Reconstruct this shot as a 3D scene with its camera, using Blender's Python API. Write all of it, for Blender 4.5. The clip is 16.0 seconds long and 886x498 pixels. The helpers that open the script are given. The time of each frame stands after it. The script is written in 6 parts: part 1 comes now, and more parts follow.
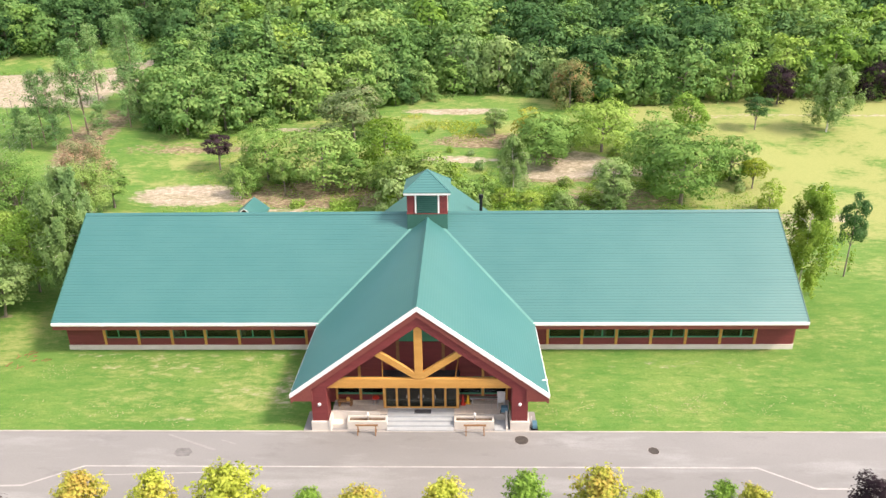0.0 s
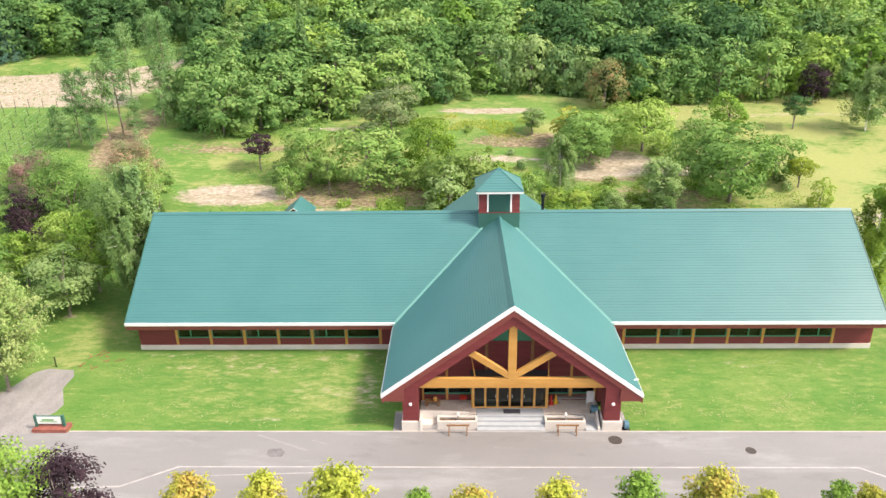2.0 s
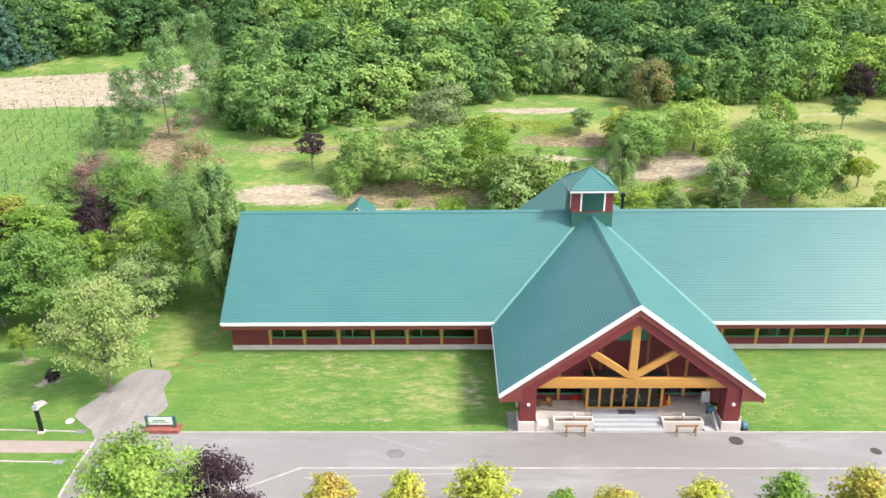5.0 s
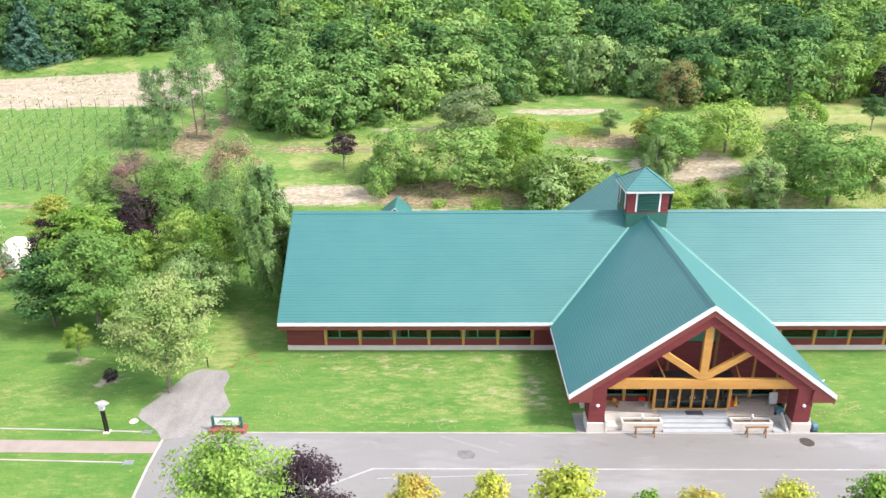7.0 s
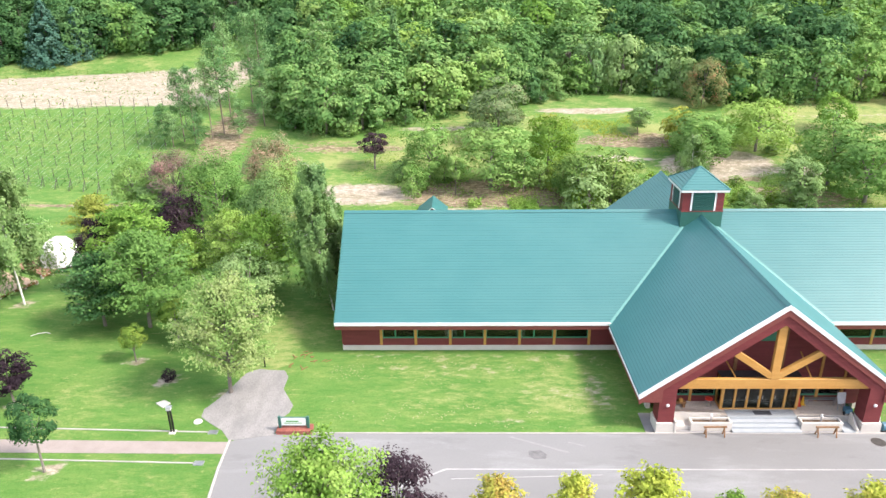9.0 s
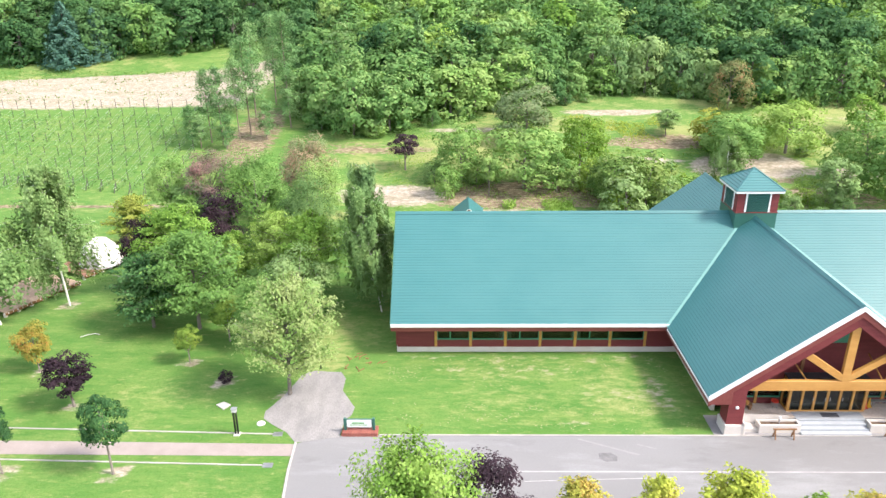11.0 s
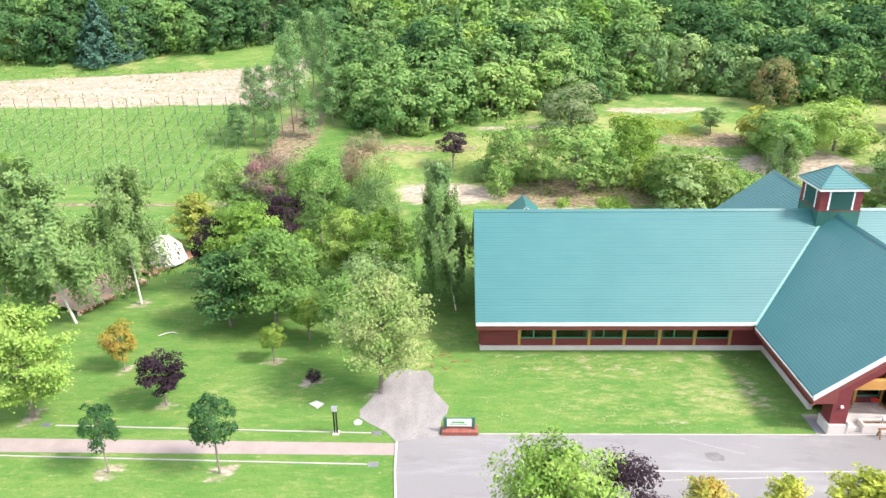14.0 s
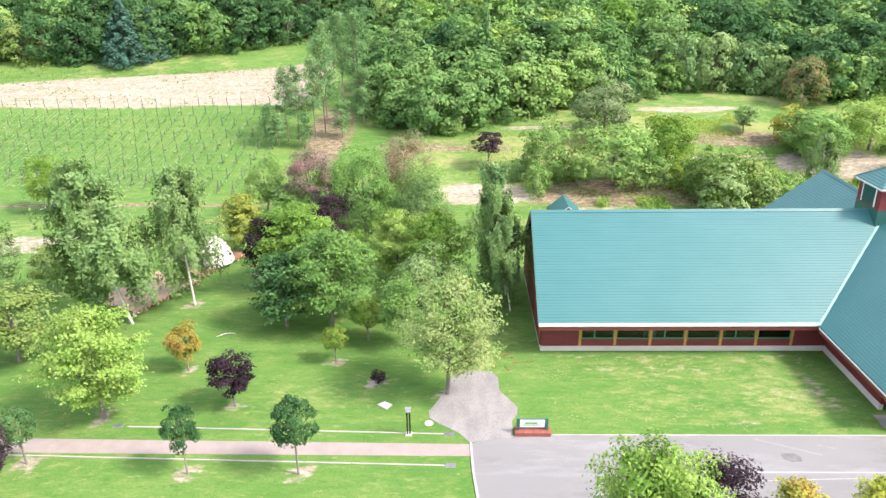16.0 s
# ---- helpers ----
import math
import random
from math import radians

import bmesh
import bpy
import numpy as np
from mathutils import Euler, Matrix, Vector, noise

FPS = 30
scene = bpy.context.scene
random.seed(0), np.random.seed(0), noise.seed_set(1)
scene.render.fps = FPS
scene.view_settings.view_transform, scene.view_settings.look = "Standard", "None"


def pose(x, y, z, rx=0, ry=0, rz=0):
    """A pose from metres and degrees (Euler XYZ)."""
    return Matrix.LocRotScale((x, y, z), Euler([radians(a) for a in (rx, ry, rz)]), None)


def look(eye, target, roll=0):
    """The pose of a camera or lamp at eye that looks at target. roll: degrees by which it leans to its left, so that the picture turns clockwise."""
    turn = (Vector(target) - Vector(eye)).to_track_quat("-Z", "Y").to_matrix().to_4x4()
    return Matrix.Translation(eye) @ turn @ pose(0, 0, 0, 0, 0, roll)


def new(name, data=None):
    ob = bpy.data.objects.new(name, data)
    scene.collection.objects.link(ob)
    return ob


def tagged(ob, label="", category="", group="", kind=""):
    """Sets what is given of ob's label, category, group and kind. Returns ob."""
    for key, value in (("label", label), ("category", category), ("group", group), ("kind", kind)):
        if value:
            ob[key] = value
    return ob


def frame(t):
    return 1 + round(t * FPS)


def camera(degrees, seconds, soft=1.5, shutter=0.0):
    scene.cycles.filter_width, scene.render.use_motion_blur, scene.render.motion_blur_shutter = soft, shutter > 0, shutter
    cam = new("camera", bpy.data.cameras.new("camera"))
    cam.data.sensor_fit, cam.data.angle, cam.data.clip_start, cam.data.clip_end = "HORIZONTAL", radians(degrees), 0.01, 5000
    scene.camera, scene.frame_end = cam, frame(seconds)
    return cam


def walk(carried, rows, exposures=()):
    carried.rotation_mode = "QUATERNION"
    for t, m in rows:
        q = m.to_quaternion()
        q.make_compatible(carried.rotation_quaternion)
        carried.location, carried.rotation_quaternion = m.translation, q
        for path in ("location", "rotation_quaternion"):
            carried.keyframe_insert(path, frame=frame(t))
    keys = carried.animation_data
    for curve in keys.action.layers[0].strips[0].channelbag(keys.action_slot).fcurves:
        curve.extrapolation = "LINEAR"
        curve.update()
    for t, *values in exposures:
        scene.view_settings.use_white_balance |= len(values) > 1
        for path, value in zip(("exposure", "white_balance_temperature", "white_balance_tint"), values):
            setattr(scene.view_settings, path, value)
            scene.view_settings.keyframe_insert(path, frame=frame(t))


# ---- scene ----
cam = camera(64.4, 16.0, soft=1.5)
PATH = [
    (0, (2.839, -52.018, 30.353), (2.791, -50.166, 29.598), -0.8),
    (0.5, (1.207, -51.949, 30.318), (1.159, -50.098, 29.563), -0.9),
    (1, (-0.453, -51.890, 30.274), (-0.5, -50.039, 29.519), -0.8),
    (1.5, (-2.08, -51.890, 30.248), (-2.124, -50.038, 29.494), -0.8),
    (2, (-3.597, -51.849, 30.197), (-3.64, -49.997, 29.443), -0.8),
    (2.5, (-5.068, -51.800, 30.138), (-5.11, -49.947, 29.386), -0.8),
    (3, (-6.51, -51.720, 30.084), (-6.551, -49.867, 29.332), -0.8),
    (3.5, (-7.917, -51.690, 30.056), (-7.955, -49.836, 29.305), -0.7),
    (4, (-9.258, -51.667, 30.031), (-9.295, -49.814, 29.28), -0.7),
    (6.5, (-15.35, -51.589, 29.898), (-15.386, -49.735, 29.15), -0.7),
    (7, (-16.502, -51.564, 29.866), (-16.538, -49.709, 29.119), -0.6),
    (7.5, (-17.656, -51.512, 29.851), (-17.693, -49.658, 29.103), -0.7),
    (8, (-18.803, -51.477, 29.834), (-18.84, -49.622, 29.086), -0.7),
    (8.5, (-20.007, -51.412, 29.813), (-20.043, -49.558, 29.064), -0.7),
    (9, (-21.215, -51.417, 29.806), (-21.249, -49.563, 29.058), -0.6),
    (11.5, (-26.961, -51.239, 29.629), (-26.992, -49.383, 28.887), -0.5),
    (12, (-28.024, -51.250, 29.598), (-28.057, -49.394, 28.856), -0.5),
    (12.5, (-29.041, -51.273, 29.577), (-29.078, -49.415, 28.836), -0.6),
    (13, (-30.175, -51.204, 29.564), (-30.213, -49.347, 28.822), -0.6),
    (13.5, (-31.355, -51.172, 29.594), (-31.392, -49.316, 28.85), -0.6),
    (14, (-32.492, -51.117, 29.621), (-32.531, -49.262, 28.874), -0.6),
    (14.5, (-33.648, -51.139, 29.679), (-33.69, -49.284, 28.931), -0.6),
    (15, (-34.871, -51.160, 29.748), (-34.914, -49.307, 28.999), -0.6),
    (15.5, (-36.047, -51.187, 29.805), (-36.092, -49.334, 29.055), -0.7),
    (16, (-37.225, -51.162, 29.814), (-37.273, -49.308, 29.064), -0.8),
]
walk(cam, [(t, look(eye, target, roll)) for t, eye, target, roll in PATH], [(0, 1.00, 7500, 20), (4, 1.00, 7050, 18), (8, 1.13, 6620, 17), (12, 1.22, 6600, 18.5), (16, 1.24, 6650, 20)])

# ---- light ----
SUN_WAY = Vector((2.6, -0.86, 2.88)).normalized()
world = bpy.data.worlds.new("sky")
scene.world = world
world.use_nodes = True
wn = world.node_tree
wn.nodes.clear()
sky = wn.nodes.new("ShaderNodeTexSky")
sky.sky_type = "NISHITA"
sky.sun_disc = False
sky.sun_elevation = math.asin(SUN_WAY.z)
sky.sun_rotation = math.atan2(SUN_WAY.x, SUN_WAY.y)
sky.air_density, sky.dust_density = 1.0, 2.5
cloud = wn.nodes.new("ShaderNodeMix")
cloud.data_type = "RGBA"
cloud.inputs[0].default_value = 0.36
cloud.inputs[7].default_value = (7.5, 7.9, 8.2, 1)
back = wn.nodes.new("ShaderNodeBackground")
back.inputs[1].default_value = 0.15
out = wn.nodes.new("ShaderNodeOutputWorld")
wn.links.new(sky.outputs[0], cloud.inputs[6])
wn.links.new(cloud.outputs[2], back.inputs[0])
wn.links.new(back.outputs[0], out.inputs[0])
sun = new("sun", bpy.data.lights.new("sun", "SUN"))
sun.data.energy, sun.data.angle, sun.data.color = 2.95, radians(12), (1.0, 0.95, 0.86)
sun.matrix_world = look(SUN_WAY * 80, (0, 0, 0))


# ---- materials ----
def nodes_of(name, rough=0.7, metal=0.0, spec=0.5):
    m = bpy.data.materials.new(name)
    m.use_nodes = True
    t = m.node_tree
    p = t.nodes["Principled BSDF"]
    p.inputs["Roughness"].default_value = rough
    p.inputs["Metallic"].default_value = metal
    p.inputs["Specular IOR Level"].default_value = spec
    return m, t, p


def noise_node(t, scale, detail=4.0, rough=0.6, stretch=None):
    co = t.nodes.new("ShaderNodeNewGeometry")
    src = co.outputs["Position"]
    if stretch:
        mp = t.nodes.new("ShaderNodeMapping")
        mp.inputs["Scale"].default_value = stretch
        t.links.new(src, mp.inputs["Vector"])
        src = mp.outputs[0]
    n = t.nodes.new("ShaderNodeTexNoise")
    n.inputs["Scale"].default_value, n.inputs["Detail"].default_value, n.inputs["Roughness"].default_value = scale, detail, rough
    t.links.new(src, n.inputs["Vector"])
    return n.outputs["Fac"]


def ramp(t, fac, stops):
    r = t.nodes.new("ShaderNodeValToRGB")
    e = r.color_ramp.elements
    while len(e) < len(stops):
        e.new(0.5)
    for k, (at, c) in zip(e, stops):
        k.position, k.color = at, (*c, 1)
    t.links.new(fac, r.inputs[0])
    return r.outputs[0]


def mix(t, fac, a, b, kind="MIX"):
    m = t.nodes.new("ShaderNodeMix")
    m.data_type, m.blend_type = "RGBA", kind
    for s, v in ((m.inputs[0], fac), (m.inputs[6], a), (m.inputs[7], b)):
        if isinstance(v, bpy.types.NodeSocket):
            t.links.new(v, s)
        elif isinstance(v, (int, float)):
            s.default_value = v
        else:
            s.default_value = (*v, 1)
    return m.outputs[2]


def bump(t, p, height, strength, distance):
    b = t.nodes.new("ShaderNodeBump")
    b.inputs["Strength"].default_value, b.inputs["Distance"].default_value = strength, distance
    t.links.new(height, b.inputs["Height"])
    t.links.new(b.outputs[0], p.inputs["Normal"])


def plain(name, a, b, scale, rough=0.7, metal=0.0, fine=0.3, relief=0.01, stretch=None, spec=0.5):
    """A surface between two colours, varied at a coarse and a fine scale."""
    m, t, p = nodes_of(name, rough, metal, spec)
    big = noise_node(t, scale, 3, 0.55, stretch)
    small = noise_node(t, scale * 14, 5, 0.7, stretch)
    c = ramp(t, big, [(0.3, a), (0.7, b)])
    dark = tuple(v * (1 - fine) for v in a)
    c = mix(t, ramp(t, small, [(0.35, (0.6, 0.6, 0.6)), (0.6, (0, 0, 0))]), c, dark)
    t.links.new(c, p.inputs["Base Color"])
    bump(t, p, small, 0.4, relief)
    return m


def piece(name, a, b, rough=0.7, scale=6.0, metal=0.0, relief=0.006, stretch=None):
    """Like plain(), with each object a little different."""
    m, t, p = nodes_of(name, rough, metal)
    info = t.nodes.new("ShaderNodeObjectInfo")
    c = ramp(t, info.outputs["Random"], [(0.0, a), (1.0, b)])
    grain = noise_node(t, scale, 5, 0.65, stretch)
    c = mix(t, ramp(t, grain, [(0.3, (0.5, 0.5, 0.5)), (0.65, (0, 0, 0))]), c, tuple(v * 0.6 for v in a))
    t.links.new(c, p.inputs["Base Color"])
    bump(t, p, grain, 0.4, relief)
    return m


def leaf_material(name, a, b, c, thin=0.3):
    """Leaves between three tints, by tree, by clump and by leaf, letting some light through."""
    m, t, p = nodes_of(name, 0.75, 0.0, 0.12)
    geo = t.nodes.new("ShaderNodeNewGeometry")
    info = t.nodes.new("ShaderNodeObjectInfo")
    clump = noise_node(t, 0.55, 2, 0.5)
    add = t.nodes.new("ShaderNodeMath")
    add.operation = "MULTIPLY_ADD"
    t.links.new(geo.outputs["Random Per Island"], add.inputs[0])
    add.inputs[1].default_value = 0.24
    t.links.new(clump, add.inputs[2])
    add2 = t.nodes.new("ShaderNodeMath")
    add2.operation = "MULTIPLY_ADD"
    t.links.new(info.outputs["Random"], add2.inputs[0])
    add2.inputs[1].default_value = 0.42
    t.links.new(add.outputs[0], add2.inputs[2])
    col = ramp(t, add2.outputs[0], [(0.50, a), (0.84, b), (1.12, c)])
    t.links.new(col, p.inputs["Base Color"])
    tr = t.nodes.new("ShaderNodeBsdfTranslucent")
    t.links.new(mix(t, 1.0, col, (1.0, 1.0, 0.72), "MULTIPLY"), tr.inputs["Color"])
    ms = t.nodes.new("ShaderNodeMixShader")
    ms.inputs[0].default_value = thin
    t.links.new(p.outputs[0], ms.inputs[1])
    t.links.new(tr.outputs[0], ms.inputs[2])
    t.links.new(ms.outputs[0], t.nodes["Material Output"].inputs["Surface"])
    return m


LEAF = {
    "mid": leaf_material("leaf_mid", (0.111, 0.234, 0.060), (0.191, 0.354, 0.091), (0.278, 0.420, 0.130)),
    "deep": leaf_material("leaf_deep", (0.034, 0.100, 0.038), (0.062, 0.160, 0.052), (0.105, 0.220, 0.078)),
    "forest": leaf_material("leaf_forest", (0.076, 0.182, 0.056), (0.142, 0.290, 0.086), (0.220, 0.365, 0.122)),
    "lime": leaf_material("leaf_lime", (0.118, 0.251, 0.044), (0.211, 0.376, 0.068), (0.299, 0.447, 0.111)),
    "yellowgreen": leaf_material("leaf_yellowgreen", (0.138, 0.262, 0.042), (0.235, 0.385, 0.062), (0.325, 0.450, 0.100), 0.4),
    "yellow": leaf_material("leaf_yellow", (0.196, 0.289, 0.039), (0.330, 0.420, 0.058), (0.433, 0.469, 0.091), 0.42),
    "olive": leaf_material("leaf_olive", (0.093, 0.185, 0.044), (0.165, 0.278, 0.068), (0.242, 0.338, 0.101)),
    "grey": leaf_material("leaf_grey", (0.113, 0.218, 0.075), (0.196, 0.327, 0.112), (0.273, 0.398, 0.159)),
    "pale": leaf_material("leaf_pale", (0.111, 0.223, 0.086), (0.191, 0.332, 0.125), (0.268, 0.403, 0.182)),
    "larch": leaf_material("leaf_larch", (0.103, 0.229, 0.091), (0.170, 0.327, 0.125), (0.232, 0.387, 0.163)),
    "goldolive": leaf_material("leaf_goldolive", (0.118, 0.223, 0.039), (0.201, 0.316, 0.055), (0.309, 0.360, 0.078)),
    "variegated": leaf_material("leaf_variegated", (0.145, 0.265, 0.072), (0.225, 0.365, 0.108), (0.310, 0.395, 0.155)),
    "rosegreen": leaf_material("leaf_rosegreen", (0.140, 0.225, 0.095), (0.220, 0.285, 0.140), (0.400, 0.270, 0.190)),
    "rusty": leaf_material("leaf_rusty", (0.135, 0.225, 0.075), (0.260, 0.270, 0.115), (0.470, 0.230, 0.130)),
    "rose": leaf_material("leaf_rose", (0.118, 0.174, 0.091), (0.252, 0.191, 0.163), (0.360, 0.191, 0.195)),
    "orange": leaf_material("leaf_orange", (0.196, 0.267, 0.047), (0.350, 0.273, 0.060), (0.433, 0.196, 0.065)),
    "amber": leaf_material("leaf_amber", (0.270, 0.345, 0.060), (0.410, 0.425, 0.085), (0.510, 0.385, 0.105)),
    "gold": leaf_material("leaf_gold", (0.310, 0.395, 0.060), (0.470, 0.520, 0.090), (0.570, 0.510, 0.130)),
    "purple": leaf_material("leaf_purple", (0.017, 0.012, 0.016), (0.031, 0.020, 0.027), (0.054, 0.034, 0.044), 0.15),
    "blue": leaf_material("leaf_blue", (0.058, 0.158, 0.111), (0.098, 0.223, 0.163), (0.139, 0.273, 0.202)),
}
BARK = plain("bark", (0.18, 0.155, 0.13), (0.27, 0.245, 0.215), 1.5, 0.9, fine=0.5, relief=0.02)
LARCH_BARK = plain("larch_bark", (0.20, 0.155, 0.125), (0.28, 0.225, 0.185), 1.5, 0.9, fine=0.4, relief=0.02)
BIRCH_BARK = plain("birch_bark", (0.78, 0.76, 0.72), (0.62, 0.60, 0.55), 2.0, 0.8, fine=0.5, stretch=(0.6, 0.6, 2.5))


def asphalt_material():
    m, t, p = nodes_of("asphalt", 0.92)
    c = ramp(t, noise_node(t, 0.10, 4, 0.6, (0.5, 1, 1)), [(0.3, (0.184, 0.187, 0.187)), (0.7, (0.232, 0.234, 0.232))])
    c = mix(t, ramp(t, noise_node(t, 0.22, 6, 0.62, (0.35, 1.6, 1)), [(0.52, (0, 0, 0)), (0.66, (0.6, 0.6, 0.6))]), c, (0.31, 0.323, 0.324))
    c = mix(t, ramp(t, noise_node(t, 0.5, 5, 0.7, (0.5, 1.2, 1)), [(0.30, (0.6, 0.6, 0.6)), (0.43, (0, 0, 0))]), c, (0.15, 0.148, 0.15))
    grain = noise_node(t, 9.0, 5, 0.75)
    c = mix(t, ramp(t, grain, [(0.35, (0.4, 0.4, 0.4)), (0.6, (0, 0, 0))]), c, (0.17, 0.168, 0.17))
    t.links.new(c, p.inputs["Base Color"])
    bump(t, p, grain, 0.4, 0.004)
    return m


ASPHALT = asphalt_material()
OLD_ASPHALT = plain("old_asphalt", (0.215, 0.210, 0.205), (0.315, 0.305, 0.292), 0.55, 0.92, fine=0.34, relief=0.008, stretch=(1.7, 0.6, 1))
DARK_ASPHALT = plain("dark_asphalt", (0.13, 0.128, 0.13), (0.21, 0.208, 0.21), 2.2, 0.92, fine=0.3, relief=0.006)
WORN_ASPHALT = plain("worn_asphalt", (0.28, 0.276, 0.276), (0.215, 0.212, 0.213), 1.8, 0.92, fine=0.2, relief=0.004)
LINE_PAINT = plain("line_paint", (0.44, 0.44, 0.43), (0.29, 0.285, 0.285), 1.1, 0.8, fine=0.45, relief=0.002)
CONCRETE = plain("concrete", (0.47, 0.45, 0.42), (0.31, 0.295, 0.27), 0.8, 0.85, fine=0.25, relief=0.004)
PALE_CONCRETE = plain("pale_concrete", (0.64, 0.61, 0.565), (0.54, 0.505, 0.455), 0.9, 0.85, fine=0.2, relief=0.004)
STEP_STONE = plain("step_stone", (0.40, 0.435, 0.455), (0.33, 0.36, 0.38), 1.5, 0.7, fine=0.15, relief=0.003)
PORCH_TILE = piece("porch_tile", (0.56, 0.49, 0.41), (0.63, 0.56, 0.48), 0.75, 10)
PATH_BED = plain("path_bed", (0.28, 0.240, 0.218), (0.335, 0.292, 0.268), 1.0, 0.9, fine=0.2)
RED_WOOD = plain("red_stained_boards", (0.15, 0.022, 0.024), (0.205, 0.034, 0.036), 0.8, 0.65, fine=0.4, relief=0.004, stretch=(0.4, 0.4, 6))
RED_TRIM = plain("red_painted_trim", (0.17, 0.04, 0.034), (0.22, 0.058, 0.048), 0.5, 0.55, fine=0.2, relief=0.002)
TIMBER = plain("honey_timber", (0.48, 0.24, 0.055), (0.58, 0.32, 0.09), 0.9, 0.5, fine=0.25, relief=0.003, stretch=(0.5, 3, 3))
DARK_TIMBER = plain("weathered_timber", (0.22, 0.11, 0.045), (0.30, 0.16, 0.07), 1.2, 0.75, fine=0.4, stretch=(0.5, 3, 3))
WHITE_PAINT = plain("white_painted_metal", (0.80, 0.80, 0.80), (0.74, 0.745, 0.75), 0.5, 0.45, fine=0.08, relief=0.001)
GREEN_FRAME = plain("green_window_frame", (0.03, 0.22, 0.13), (0.045, 0.27, 0.165), 0.6, 0.4, fine=0.15, relief=0.001)
GREEN_CLAD = plain("green_cladding", (0.025, 0.115, 0.09), (0.035, 0.14, 0.11), 0.7, 0.4, fine=0.15, relief=0.002)
LOUVRE = plain("teal_louvre", (0.028, 0.115, 0.098), (0.04, 0.145, 0.125), 0.7, 0.45, fine=0.15, relief=0.001)
DARK_ROOF = plain("dark_flat_roof", (0.05, 0.055, 0.065), (0.08, 0.085, 0.095), 0.8, 0.7)
# near-black, with the lack of light indoors put into the colour
UNLIT_INSIDE = plain("unlit_interior", (0.03, 0.028, 0.026), (0.05, 0.045, 0.04), 0.6, 0.9)
BLACK_METAL = plain("black_metal", (0.02, 0.02, 0.022), (0.035, 0.035, 0.038), 2.0, 0.4, 0.6)
STEEL = plain("grey_steel", (0.45, 0.46, 0.48), (0.55, 0.56, 0.58), 2.0, 0.4, 0.8)
SOIL = plain("planter_soil", (0.10, 0.065, 0.04), (0.17, 0.12, 0.08), 3.0, 0.95, relief=0.03)
RED_PLASTIC = plain("red_plastic", (0.55, 0.035, 0.02), (0.62, 0.05, 0.03), 3.0, 0.45, fine=0.1)
YELLOW_PLASTIC = plain("yellow_plastic", (0.75, 0.42, 0.03), (0.8, 0.48, 0.05), 3.0, 0.45, fine=0.1)
BLUE_PLASTIC = plain("blue_plastic", (0.05, 0.15, 0.22), (0.08, 0.21, 0.28), 3.0, 0.5)
GREY_PLASTIC = plain("grey_plastic", (0.5, 0.5, 0.52), (0.62, 0.62, 0.64), 3.0, 0.5)
BRICK_RED = piece("red_brick", (0.27, 0.085, 0.065), (0.35, 0.12, 0.09), 0.8, 9)
CANVAS = plain("white_canvas", (0.78, 0.77, 0.74), (0.72, 0.71, 0.67), 0.8, 0.75, fine=0.1)
DECK_TAN = piece("tan_deck_board", (0.40, 0.28, 0.19), (0.52, 0.38, 0.27), 0.85, 8)
CLOVER = plain("clover_flower", (0.25, 0.26, 0.12), (0.34, 0.33, 0.17), 3.0, 0.9)
DECK_WOOD = piece("deck_board", (0.26, 0.13, 0.08), (0.36, 0.20, 0.13), 0.8, 8)
STONE = piece("field_stone", (0.42, 0.41, 0.39), (0.6, 0.58, 0.55), 0.85, 7)
BOARD_PRINT = plain("board_print", (0.74, 0.80, 0.78), (0.62, 0.72, 0.68), 1.5, 0.4, fine=0.1)
BOARD_GREEN = plain("board_green", (0.10, 0.32, 0.10), (0.16, 0.40, 0.12), 2.0, 0.5)
RUST = plain("rusty_iron", (0.045, 0.04, 0.036), (0.075, 0.066, 0.058), 4.0, 0.8)


def roof_material():
    m, t, p = nodes_of("green_metal_roof", 0.40, 0.0, 0.52)
    big = noise_node(t, 0.22, 3, 0.5)
    streak = noise_node(t, 1.2, 4, 0.6, (0.25, 1.5, 1.5))
    c = ramp(t, big, [(0.3, (0.032, 0.148, 0.150)), (0.7, (0.042, 0.164, 0.164))])
    c = mix(t, ramp(t, streak, [(0.45, (0, 0, 0)), (0.8, (0.35, 0.35, 0.35))]), c, (0.050, 0.184, 0.178))
    t.links.new(c, p.inputs["Base Color"])
    r = t.nodes.new("ShaderNodeMapRange")
    r.inputs[3].default_value, r.inputs[4].default_value = 0.37, 0.44
    t.links.new(streak, r.inputs[0])
    t.links.new(r.outputs[0], p.inputs["Roughness"])
    bump(t, p, noise_node(t, 2.5, 2), 0.15, 0.01)
    return m


ROOF = roof_material()


def glass_material():
    m, t, p = nodes_of("window_glass", 0.03)
    p.inputs["Base Color"].default_value = (0.24, 0.31, 0.28, 1)
    p.inputs["Transmission Weight"].default_value = 1.0
    p.inputs["IOR"].default_value = 1.45
    return m


GLASS = glass_material()


